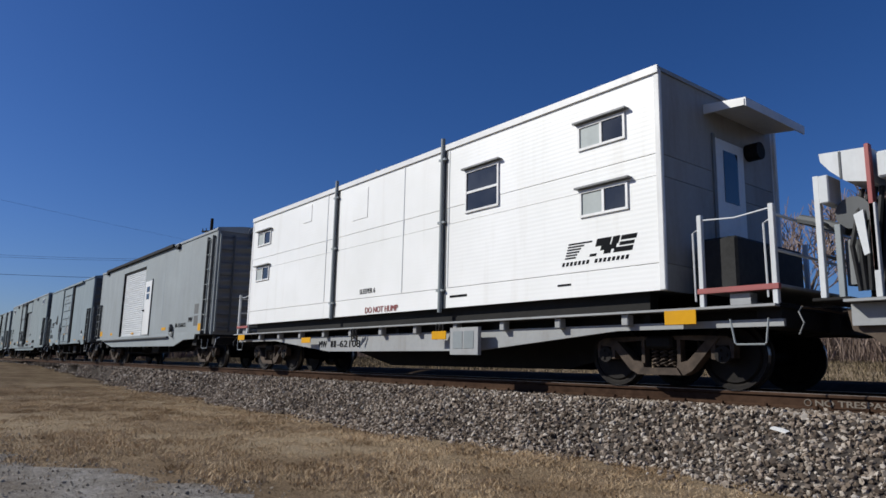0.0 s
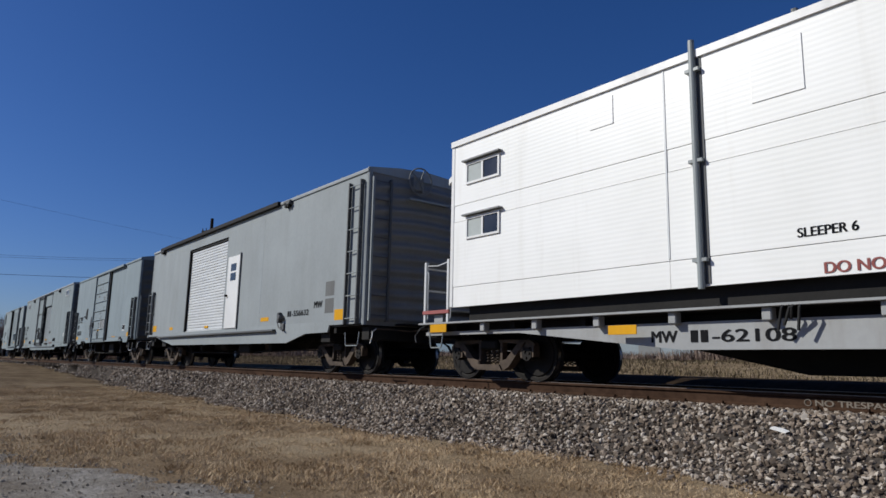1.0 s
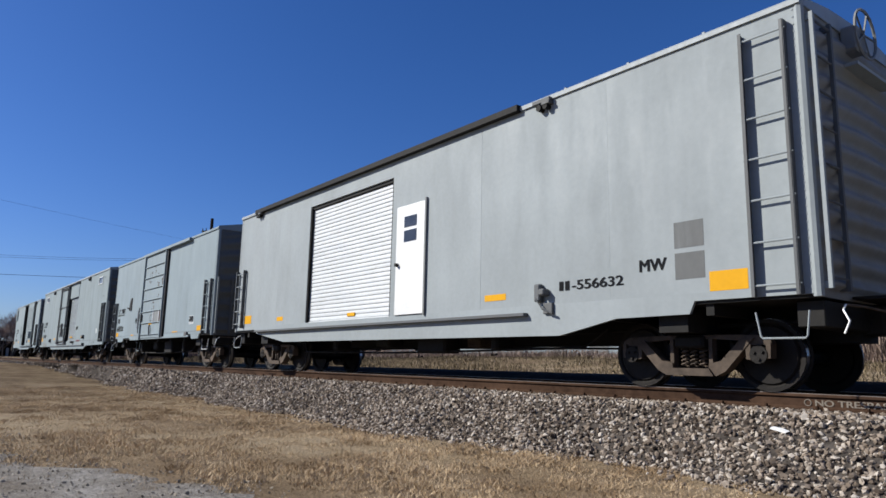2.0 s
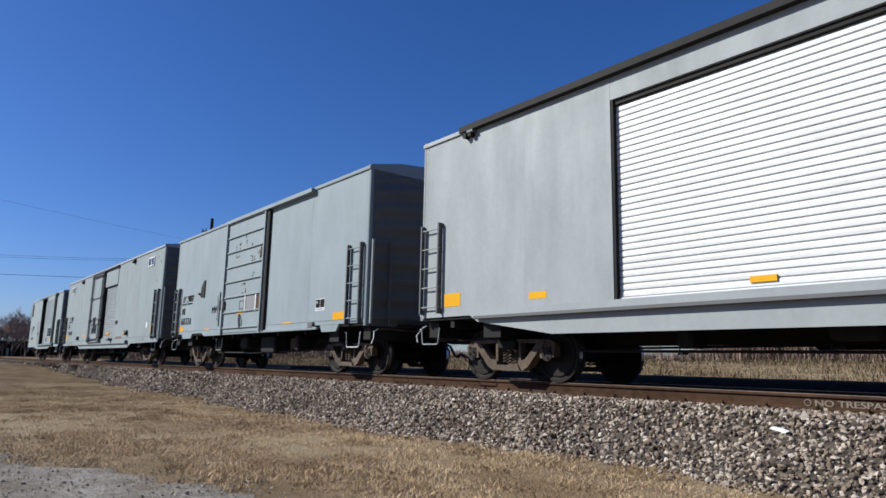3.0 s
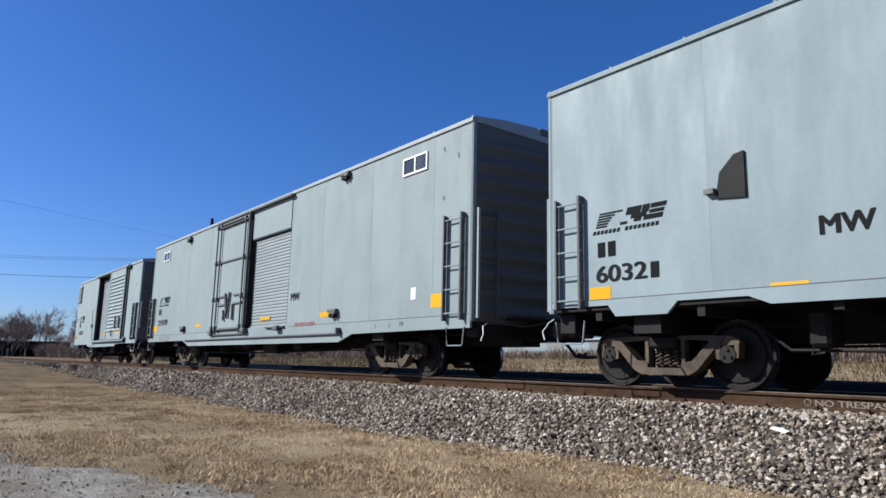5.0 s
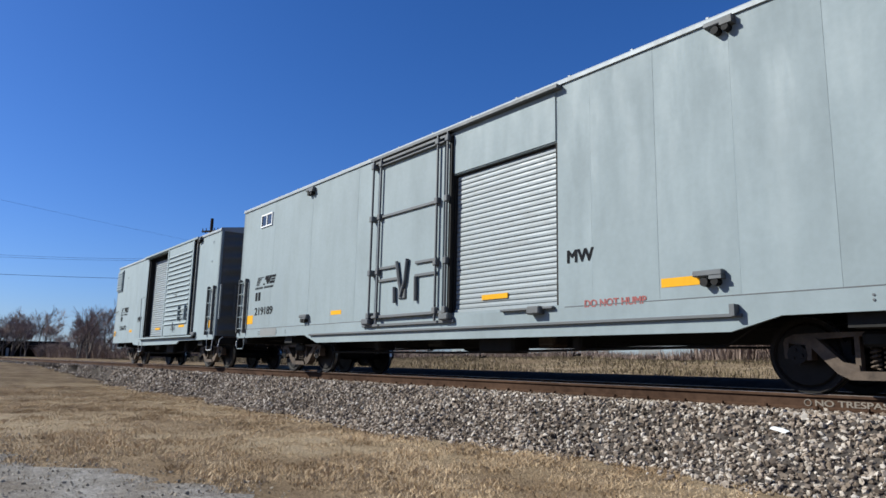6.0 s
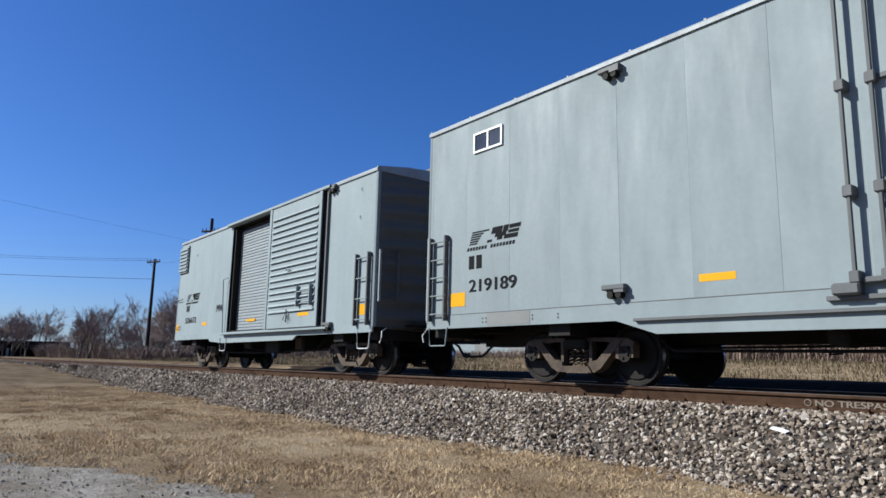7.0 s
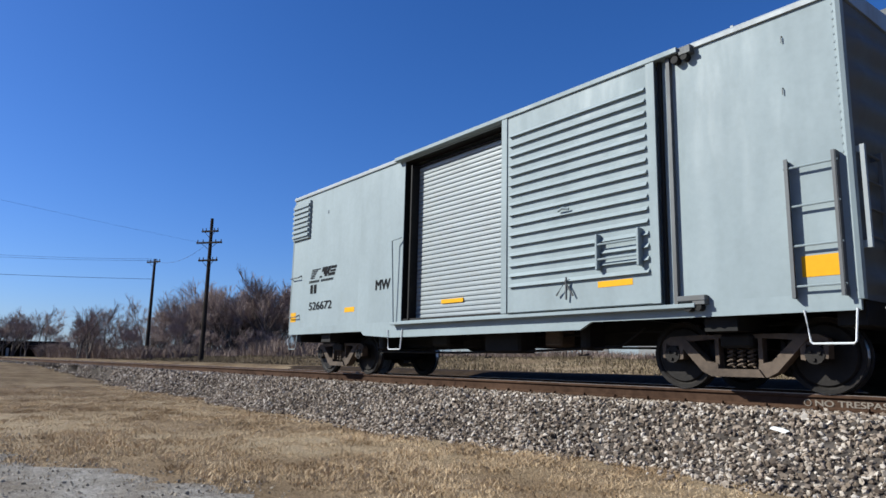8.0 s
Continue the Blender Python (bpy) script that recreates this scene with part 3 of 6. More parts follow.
for k in range(60):
    a = radians(tree_rng.uniform(61, 81.5))
    dist = max(80, 19 / math.cos(a)) + tree_rng.uniform(0, 25)
    tagged(plant(TREES[1 + k % 2], -dist * math.sin(a), dist * math.cos(a), tree_rng.uniform(0, 6.28), tree_rng.uniform(0.3, 0.55), "low leafless shrub at the edge of the wood"), category="shrub", group="bare shrubs along the line").name = "bare_shrub"
# bare trees close behind the tracks
for x, y, s, k in ((-15.5, 30, 0.85, 1), (-13.0, 28.5, 0.95, 2), (-11.0, 31, 0.9, 1), (-8.3, 29, 1.0, 0), (-5.4, 28, 0.95, 2), (-2.0, 30, 1.0, 1), (-19.5, 32, 0.75, 3), (2.5, 28, 1.0, 2)):
    plant(TREES[k], x, y, x * 1.7, s, "slender leafless tree behind the tracks")


# ---- pole line and wires ----
def utility_pole(x, y, top, arms, turn):
    z0 = float(ground_z(np.array(x), np.array(y)))
    e = new("utility_pole")
    e.location, e.rotation_euler = (x, y, z0), (0, 0, turn)
    part("pole_shaft", tube(bmesh.new(), [(0, 0, -0.5), (0.02, 0, (top - z0) * 0.5), (0, 0, top - z0)], 0.19, 10, 0.12), POLE, e)
    for drop, half in arms:
        z = top - z0 - drop
        bm = box(-half, half, -0.19, -0.09, z - 0.07, z + 0.07, bev=0.01)
        arm = part("crossarm", bm, POLE, e)
        br = bmesh.new()
        for s in (-1, 1):
            tube(br, [(s * half * 0.6, -0.15, z - 0.06), (0, -0.13, z - 0.55)], 0.02, 4)
        part("brace", br, POLE, arm)
        for u in (-0.92, -0.5, 0.5, 0.92):
            part("insulator", tube(bmesh.new(), [(u * half, -0.14, z + 0.07), (u * half, -0.14, z + 0.16), (u * half, -0.14, z + 0.26)], 0.045, 6, 0.03), IRON, arm)
    return tagged(e, "dark weathered timber utility pole with crossarms", "utility pole", "utility poles")


utility_pole(-52.1, 17.75, 11.2, ((1.05, 0.75), (1.95, 1.15), (3.35, 0.85)), radians(35))
utility_pole(-72.5, 19.15, 10.35, ((0.30, 0.95),), radians(25))


def wire(a, b_, sag, r=0.018):
    pts = [Vector(a).lerp(Vector(b_), k / 16) - Vector((0, 0, sag * 4 * (k / 16) * (1 - k / 16))) for k in range(17)]
    return tagged(part("overhead_wire", tube(bmesh.new(), pts, r, 4), RUBBER), "thin dark overhead wire between poles", "wire", "overhead wires", "structure")


for dx, dz in ((-0.8, 0.1), (0.8, 0.1)):
    wire((-72.5 + dx, 19.15, 10.2 + dz), (-78 + dx, -24, 9.6 + dz), 0.9, 0.014)
wire((-72.5, 19.15, 8.3), (-78, -24, 7.7), 0.55, 0.022)
wire((-52.4, 17.5, 9.2), (-40, -22, 11.2), 0.4, 0.006)
wire((-52.1, 17.75, 9.4), (-72.5, 19.15, 10.2), 0.8, 0.012)

# long pale building behind the bank
e = new("warehouse")
part("wall", box(-19, 19, 0, 12, -0.6, 2.7), WAREHOUSE, e)
part("roof", prism(bmesh.new(), [(-19.3, 2.7), (19.3, 2.7), (19.3, 2.9), (-19.3, 2.9)], -0.3, 12.3), ROOF, e)
for u in (-14, -7.5, -1, 5.5, 12):
    dr = part("loading_door", box(u, u + 2.6, -0.06, 0.0, -0.4, 2.4), PATCH, e, "dark roll-up loading door")
    part("door_frame", box(u - 0.12, u + 2.72, -0.05, 0.002, 2.4, 2.55), STILE, dr)
e.location = (-55, 60, 0.62)
tagged(e, "long low pale blue-grey metal warehouse behind the bank", "warehouse")

# weathered board fence on the bank
e = new("board_fence")
board = mesh_of(box(-0.07, 0.07, -0.012, 0.012, -0.1, 1.05, bev=0.006), "board")
pieces("board", board, BOARD, e, [(0.155 * k, 0, 0.03 * math.sin(k * 2.3)) for k in range(42)])
for z in (0.2, 0.8):
    part("fence_rail", box(-0.1, 6.5, 0.014, 0.054, z, z + 0.09), BOARD, e)
for k in range(4):
    part("fence_post", box(2.1 * k, 2.1 * k + 0.1, 0.056, 0.156, -0.5, 1.1, bev=0.01), BOARD, e)
e.location = (-17.0, 33.0, 0.62)
tagged(e, "low weathered grey board fence on the bank", "fence")

# open shed far down the line
e = new("open_shed")
part("shed_roof", prism(bmesh.new(), [(0, 2.55), (13.5, 2.75), (13.5, 3.5), (0, 3.3)], -3, 3), IRON, e, "dark low roof")
part("back_wall", box(0.1, 13.4, 2.5, 2.8, -0.5, 2.6), POLE, e)
part("end_wall", box(0.1, 0.4, -2.8, 2.5, -0.5, 2.56), POLE, e)
part("end_wall", box(13.1, 13.4, -2.8, 2.5, -0.5, 2.7), POLE, e)
for u in (1.2, 3.2, 9.6, 12.2):
    part("shed_post", box(u - 0.22, u + 0.22, -3.2, -2.8, -0.5, 2.0, bev=0.02), SLAT_G, e, "pale post")
e.location, e.rotation_euler = (-155, 12.2, -0.35), (0, 0, radians(87))
tagged(e, "low dark open shed with pale posts", "shed")


# ---- the train: x in each car is counted along the train, O is the car's own middle ----
NEAR = -1.53
cars, wheelsets = [], []
O = 0.0


def start_car(name, xa, xb, label, category):
    global O
    O = (xa + xb) / 2
    e = new(name)
    e.location = (O, TRACK_Y, 0)
    cars.append((e, O))
    return tagged(e, label, category, "cars of the work train")


def rect(name, xa, xb, za, zb, m, parent, proud=0.004, deep=0.0, bev=0.0, label=""):
    """A flat piece on the near side of a car."""
    return part(name, box(xa - O, xb - O, NEAR - proud, NEAR + deep, za, zb, bev=bev), m, parent, label)


# shared truck pieces
bm = bmesh.new()
for s in (1, -1):
    w = bmesh.new()
    lathe(w, [(s * q, r) for q, r in ((0.068, 0.10), (0.068, 0.33), (0.045, 0.352), (0.066, 0.375), (0.066, 0.420), (-0.03, 0.424), (-0.04, 0.448), (-0.066, 0.446),
                                      (-0.066, 0.36), (-0.03, 0.32), (-0.045, 0.13), (-0.075, 0.10))], 30)
    bmesh.ops.translate(w, verts=w.verts, vec=(0, s * 0.745, 0))
    tmp = mesh_of(w, "tmp")
    bm.from_mesh(tmp)
tube(bm, [(0, -0.98, 0), (0, 0.98, 0)], 0.082, 12)
# balance marks and cap bolts, so that the turning shows
for s in (1, -1):
    for k in range(3):
        a = k * 2.094
        bx(bm, 0.055 * math.cos(a) - 0.016, 0.055 * math.cos(a) + 0.016, s * 1.06, s * 1.085, 0.055 * math.sin(a) - 0.016, 0.055 * math.sin(a) + 0.016)
    tube(bm, [(0, s * 0.93, 0), (0, s * 1.065, 0)], 0.105, 14)
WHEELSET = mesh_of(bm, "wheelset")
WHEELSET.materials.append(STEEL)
bm = bmesh.new()
lathe(bm, [(-0.012, 0.4255), (0.050, 0.4225), (0.050, 0.4205), (-0.012, 0.4205)], 30)
TREAD_ME = mesh_of(bm, "tread")
TREAD_ME.materials.append(TREAD)

bm = bmesh.new()
T = 0.07
prism(bm, [(-1.02, 0.54), (-1.00, 0.60), (-0.90, 0.645), (-0.50, 0.66), (0.50, 0.66), (0.90, 0.645), (1.00, 0.60), (1.02, 0.54), (0.76, 0.53), (0.68, 0.585), (0.3, 0.61), (-0.3, 0.61), (-0.68, 0.585), (-0.76, 0.53)], -T * 0.7, T * 0.7)
for s in (-1, 1):
    prism(bm, [(s * 0.82, 0.615), (s * 0.66, 0.60), (s * 0.40, 0.345), (s * 0.25, 0.315), (s * 0.24, 0.19), (s * 0.34, 0.165), (s * 0.46, 0.225)], -T * 1.15, T * 1.15)
    prism(bm, [(s * 0.24, 0.62), (s * 0.29, 0.62), (s * 0.29, 0.20), (s * 0.24, 0.20)], -T * 0.8, T * 0.8)
    prism(bm, [(s * 0.71, 0.57), (s * 0.775, 0.56), (s * 0.765, 0.36), (s * 0.715, 0.37)], -T, T)
    prism(bm, [(s * 0.95, 0.56), (s * 1.01, 0.56), (s * 1.0, 0.38), (s * 0.96, 0.38)], -T, T)
prism(bm, [(-0.32, 0.165), (0.32, 0.165), (0.26, 0.255), (-0.26, 0.255)], -T * 1.6, T * 1.6)
SIDE_FRAME = mesh_of(bm, "side_frame")
SIDE_FRAME.materials.append(FRAME)
bm = bmesh.new()
tube(bm, [(0.042 * math.cos(a * 0.9), 0.042 * math.sin(a * 0.9), 0.225 * a / 32) for a in range(33)], 0.013, 5)
SPRING = mesh_of(bm, "spring")
SPRING.materials.append(FRAME)
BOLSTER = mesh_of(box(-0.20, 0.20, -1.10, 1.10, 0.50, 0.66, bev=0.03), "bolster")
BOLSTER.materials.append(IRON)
bm = bmesh.new()
for s in (-1, 1):
    prism(bm, [(s * 0.40, 0.25), (s * 0.455, 0.30), (s * 0.455, 0.56), (s * 0.40, 0.60)], 0.66, 0.83)
    prism(bm, [(s * 0.40, 0.25), (s * 0.455, 0.30), (s * 0.455, 0.56), (s * 0.40, 0.60)], -0.83, -0.66)
    bx(bm, s * 0.36, s * 0.40, -0.85, 0.85, 0.33, 0.42)
BRAKE = mesh_of(bm, "brake_beam")
BRAKE.materials.append(IRON)


def truck(car, xc):
    """Two wheelsets, two side frames with coil springs, a bolster and brake beams."""
    x = xc - O
    for s in (-1, 1):
        f = new("side_frame", SIDE_FRAME)
        f.parent, f.location = car, (x, s * 0.985, 0)
        for k in (-1, 0, 1):
            sp = new("spring", SPRING)
            sp.parent, sp.location = f, (k * 0.125, -0.02 * s, 0.272)
    for me, nm in ((BOLSTER, "bolster"), (BRAKE, "brake_beam")):
        o = new(nm, me)
        o.parent, o.location = car, (x, 0, 0)
    for s in (-1, 1):
        w = new("wheelset", WHEELSET)
        w.parent, w.location = car, (x + s * 0.864, 0, 0.424)
        for q in (-1, 1):
            t = new("tread", TREAD_ME)
            t.parent, t.location, t.scale = w, (0, q * 0.745, 0), (1, q, 1)
        wheelsets.append((w, x + s * 0.864))


def coupler(car, x, s, handle=None):
    """Draft gear, shank and knuckle at one end; s is the way it points."""
    bm = bmesh.new()
    u = x - O
    bx(bm, u - s * 0.6, u + s * 0.12, -0.20, 0.20, 0.66, 1.0, bev=0.02)
    bx(bm, u, u + s * 0.55, -0.075, 0.075, 0.76, 0.92, bev=0.02)
    part("draft_gear", bm, IRON, car)
    part("end_sill", box(min(u - s * 0.02, u - s * 0.3), max(u - s * 0.02, u - s * 0.3), -1.36, 1.36, 0.70, 0.975, bev=0.01), IRON, car)
    k = bmesh.new()
    bx(k, u + s * 0.50, u + s * 0.72, -0.14, 0.10, 0.70, 0.98, bev=0.05)
    bx(k, u + s * 0.66, u + s * 0.84, 0.04, 0.15, 0.72, 0.96, bev=0.04)
    part("coupler", k, FRAME, car)
    part("air_hose", tube(bmesh.new(), [(u + s * 0.15, 0.38, 0.72), (u + s * 0.38, 0.40, 0.62), (u + s * 0.62, 0.34, 0.42), (u + s * 0.85, 0.24, 0.40), (u + s * 0.98, 0.18, 0.46)], 0.028, 7), RUBBER, car)
    part("cut_lever", tube(bmesh.new(), [(u + s * 0.16, -1.30, 0.92), (u + s * 0.20, -0.95, 0.92), (u + s * 0.24, -0.5, 0.90), (u + s * 0.40, -0.12, 0.98)], 0.016, 5), FRAME, car)
    part("cut_lever_handle", tube(bmesh.new(), [(u + s * 0.16, -1.30, 0.92), (u + s * 0.17, -1.40, 0.86), (u + s * 0.24, -1.45, 0.74), (u + s * 0.19, -1.46, 0.62)], 0.011, 5), handle or WHITE, car)


def ladder(car, xa, xb, za, zb, m, rungs, y=NEAR, off=0.045):
    """Side ladder: two angle stiles on brackets, round rungs."""
    for x, s in ((xa, 1), (xb, -1)):
        st = bmesh.new()
        bx(st, x - O - 0.008, x - O + 0.008, y - off - 0.05, y - 0.012, za, zb)
        bx(st, x - O - 0.032 * (s < 0), x - O + 0.032 * (s > 0), y - off - 0.056, y - off - 0.044, za, zb)
        for z in (za + 0.05, zb - 0.05):
            bx(st, x - O - 0.012, x - O + 0.012, y - 0.05, y + 0.002, z - 0.04, z + 0.04)
        # stiles darker than the rungs: the shade on their faces is in the paint
        part("ladder_stile", st, STILE, car)
    for k in range(rungs):
        z = za + 0.12 + (zb - za - 0.22) * k / (rungs - 1)
        part("ladder_rung", tube(bmesh.new(), [(xa - O - 0.02, y - off - 0.03, z), (xb - O + 0.02, y - off - 0.03, z)], 0.0125, 6), m, car)


def end_ladder(car, x, s, za, zb, m, rungs, y0=-1.44, y1=-1.0):
    u = x - O + s * 0.10
    for y in (y0, y1):
        st = bmesh.new()
        bx(st, u - 0.02, u + 0.02, y - 0.035, y + 0.012, za, zb)
        for z in (za + 0.04, zb - 0.04):
            bx(st, min(u, u - s * 0.12), max(u, u - s * 0.12), y - 0.02, y + 0.02, z - 0.035, z + 0.035)
        # inner stile and rungs share the ends' shade-darkened paint
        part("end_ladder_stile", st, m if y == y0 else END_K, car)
    for k in range(rungs):
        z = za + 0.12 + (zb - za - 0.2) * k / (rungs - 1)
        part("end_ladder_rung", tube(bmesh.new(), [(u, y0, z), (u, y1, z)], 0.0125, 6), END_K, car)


def stirrup(car, xa, xb, z, m, top=0.86):
    part("stirrup_step", tube(bmesh.new(), [(xa - O - 0.05, NEAR - 0.02, top), (xa - O, NEAR - 0.03, z + 0.02), (xa - O + 0.02, NEAR - 0.03, z), (xb - O - 0.02, NEAR - 0.03, z), (xb - O, NEAR - 0.03, z + 0.02), (xb - O + 0.03, NEAR - 0.02, top)], 0.011, 6), m, car)


def corrugated_end(car, x, s, z0, z1, peak, m, ribs, post, name="end_wall"):
    """A pressed steel end with level ribs that fade out towards the corners."""
    bm = bmesh.new()
    ny, nz = 25, ribs * 8
    ys = np.linspace(-1.49, 1.49, ny)
    grid = []
    for j in range(nz + 1):
        row = []
        for y in ys:
            f = j / nz
            top = z1 + peak * (1 - (abs(y) / 1.5) ** 1.6)
            z = z0 + (top - z0) * f
            w = max(0.0, math.sin(math.pi * ((f * ribs) % 1.0))) ** 2 if 0.03 < f < 0.93 else 0
            fade = min(1.0, (1.49 - abs(y)) / 0.22)
            row.append(bm.verts.new((x - O + s * (0.005 + 0.075 * w * fade), y, z)))
        grid.append(row)
    for j in range(nz):
        for i in range(ny - 1):
            bm.faces.new((grid[j][i], grid[j][i + 1], grid[j + 1][i + 1], grid[j + 1][i]))
    ob = part(name, bm, m, car, "grimy grey ribbed steel end, colour darkened for shade")
    ob.data.polygons.foreach_set("use_smooth", [True] * len(ob.data.polygons))
    for sy in (-1, 1):
        part("corner_post", tube(bmesh.new(), [(x - O - s * 0.01, sy * 1.49, z0), (x - O - s * 0.01, sy * 1.49, z1 + 0.02)], 0.055, 8), post, car)
    return ob


def roof(car, xa, xb, z, peak, m):
    """Shallow pitched sheet roof with a batten at each seam and a rounded eave."""
    bm = bmesh.new()
    prof = [(-1.56, -0.05), (-1.565, 0.0), (-1.54, 0.03), (-0.75, 0.03 + peak * 0.72), (0, 0.03 + peak), (0.75, 0.03 + peak * 0.72), (1.54, 0.03), (1.565, 0.0), (1.56, -0.05)]
    a = [bm.verts.new((xa - O - 0.03, y, z + h)) for y, h in prof]
    c = [bm.verts.new((xb - O + 0.03, y, z + h)) for y, h in prof]
    for i in range(len(prof) - 1):
        bm.faces.new((a[i], a[i + 1], c[i + 1], c[i]))
    bm.faces.new(a[::-1])
    bm.faces.new(c)
    bm.faces.new((a[0], c[0], c[-1], a[-1]))
    ob = part("roof", bm, m, car)
    n = int((xb - xa) / 1.05)
    bt = bmesh.new()
    for (y0, h0), (y1, h1) in zip(prof[2:6], prof[3:7]):
        tube(bt, [(0, y0, z + h0 + 0.002), (0, y1, z + h1 + 0.002)], 0.024, 4)
    pieces("roof_batten", mesh_of(bt, "roof_batten"), m, ob, [(xa - O + (xb - xa) * k / n, 0, 0) for k in range(n + 1)])
    return ob


def rivets(car, x, z0, z1, m, step=0.085):
    bm = bmesh.new()
    z = z0
    while z < z1:
        bx(bm, x - O - 0.008, x - O + 0.008, NEAR - 0.007, NEAR + 0.002, z - 0.008, z + 0.008)
        z += step
    tagged(part("rivet_row", bm, m, car), kind="stuff")


def wall_panels(car, xa, xb, za, zb, count, m, holes=()):
    """The near side as sheets with open seams; holes are (x0, x1, z0, z1), and run from sheet to sheet."""
    cuts = [xa + (xb - xa) * k / count for k in range(count + 1)]
    for h in holes:
        cuts = [c for c in cuts if not (h[0] - 0.25 < c < h[1] + 0.25) or c in (xa, xb)] + [h[0], h[1]]
    cuts = sorted(set(cuts))
    for k, (a, c) in enumerate(zip(cuts, cuts[1:])):
        dy = 0.0015 * (k % 2)
        spans = [(za, zb)]
        for h in holes:
            if a >= h[0] - 0.01 and c <= h[1] + 0.01:
                spans = [(za, h[2]), (h[3], zb)]
        for z0, z1 in spans:
            if z1 - z0 > 0.03:
                part("wall_panel", box(a - O + 0.0004, c - O - 0.0004, NEAR - dy, NEAR + 0.05, z0, z1, bev=0.0012), m, car)


def underframe(car, xa, xb, tr):
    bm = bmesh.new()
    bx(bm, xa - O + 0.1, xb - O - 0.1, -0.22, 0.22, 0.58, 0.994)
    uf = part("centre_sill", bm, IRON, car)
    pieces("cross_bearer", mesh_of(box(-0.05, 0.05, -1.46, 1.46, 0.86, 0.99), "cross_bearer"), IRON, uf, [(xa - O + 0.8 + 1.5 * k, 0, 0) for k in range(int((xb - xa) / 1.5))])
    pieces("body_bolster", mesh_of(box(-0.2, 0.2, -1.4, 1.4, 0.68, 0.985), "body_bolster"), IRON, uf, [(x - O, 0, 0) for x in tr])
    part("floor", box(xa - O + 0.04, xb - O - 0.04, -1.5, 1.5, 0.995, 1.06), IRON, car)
    mid = (xa + xb) / 2 - O
    part("air_reservoir", tube(bmesh.new(), [(mid - 1.9, 0.55, 0.72), (mid - 1.85, 0.55, 0.72), (mid - 0.75, 0.55, 0.72), (mid - 0.70, 0.55, 0.72)], 0.2, 14), IRON, car)
    part("brake_cylinder", tube(bmesh.new(), [(mid + 0.2, -0.55, 0.70), (mid + 0.8, -0.55, 0.70)], 0.14, 14), IRON, car)
    part("brake_rod", tube(bmesh.new(), [(tr[0] - O + 0.6, -0.3, 0.52), (mid, -0.42, 0.56), (tr[1] - O - 0.6, -0.3, 0.52)], 0.018, 5), IRON, car)
    part("control_valve", box(mid + 1.4, mid + 1.75, -0.8, -0.45, 0.55, 0.85, bev=0.03), FRAME, car)
    part("branch_pipe", tube(bmesh.new(), [(tr[0] - O + 1.2, -1.0, 0.78), (tr[0] - O + 1.6, -1.02, 0.47), (mid - 0.6, -1.0, 0.45), (mid + 1.1, -1.0, 0.47), (tr[1] - O - 1.7, -1.02, 0.52), (tr[1] - O - 1.3, -1.0, 0.78)], 0.02, 5), IRON, car)
    for k, (u, w, low) in enumerate(((-2.9, 0.22, 0.50), (-1.1, 0.5, 0.56), (0.35, 0.85, 0.44), (2.4, 0.18, 0.48))):
        part("brake_gear", box(mid + u, mid + u + w, -1.15, -0.75, low, 0.9, bev=0.04), IRON, car)
        part("hanger", tube(bmesh.new(), [(mid + u + 0.05, -1.1, low + 0.1), (mid + u + 0.02, -1.12, low - 0.08), (mid + u + 0.14, -1.1, low - 0.06)], 0.018, 5), IRON, car)
    part("train_pipe", tube(bmesh.new(), [(xa - O + 0.3, -0.75, 0.80), (mid, -0.70, 0.68), (xb - O - 0.3, -0.75, 0.80)], 0.022, 5), IRON, car)


def far_side(car, xa, xb, za, zb, m):
    part("far_wall", box(xa - O, xb - O, 1.48, 1.53, za, zb), m, car)


def roll_door(car, x0, x1, z0, z1, m, deep=0.12, pitch=0.095):
    """Curtain of slats in a recess, with guides, a hood and a bottom rail."""
    y = NEAR + deep
    n = int((z1 - z0 - 0.06) / pitch)
    bm = bmesh.new()
    w = (x1 - x0 - 0.08) / 2
    prof = [(0.0, 0.0), (-0.013, 0.010), (-0.015, pitch * 0.5), (-0.011, pitch - 0.014), (0.0, pitch - 0.006)]
    a = [bm.verts.new((-w, q, h)) for q, h in prof]
    c = [bm.verts.new((w, q, h)) for q, h in prof]
    for i in range(4):
        bm.faces.new((a[i], a[i + 1], c[i + 1], c[i]))
    bm.faces.new((a[4], a[0], c[0], c[4]))
    bm.faces.new(a[::-1])
    bm.faces.new(c)
    me = mesh_of(bm, "slat")
    door = part("roll_up_door", box(x0 - O + 0.02, x1 - O - 0.02, y + 0.004, y + 0.03, z0, z1), m, car, "closed corrugated roll-up door")
    pieces("slat", me, m, door, [((x0 + x1) / 2 - O, y, z0 + 0.06 + pitch * k) for k in range(n)])
    part("bottom_rail", box(x0 - O + 0.03, x1 - O - 0.03, y - 0.035, y + 0.003, z0 + 0.002, z0 + 0.055, bev=0.005), m, door)
    # hood in black, standing in for the shadow under the door head
    part("hood", box(x0 - O + 0.003, x1 - O - 0.003, y - 0.05, y + 0.003, z0 + 0.06 + pitch * n, z1 - 0.003, bev=0.01), IRON, door)
    for x in (x0 + 0.022, x1 - 0.022):
        part("guide", box(x - O - 0.018, x - O + 0.018, NEAR + 0.01, y + 0.003, z0 + 0.003, z1 - 0.003), IRON, door)
    return door


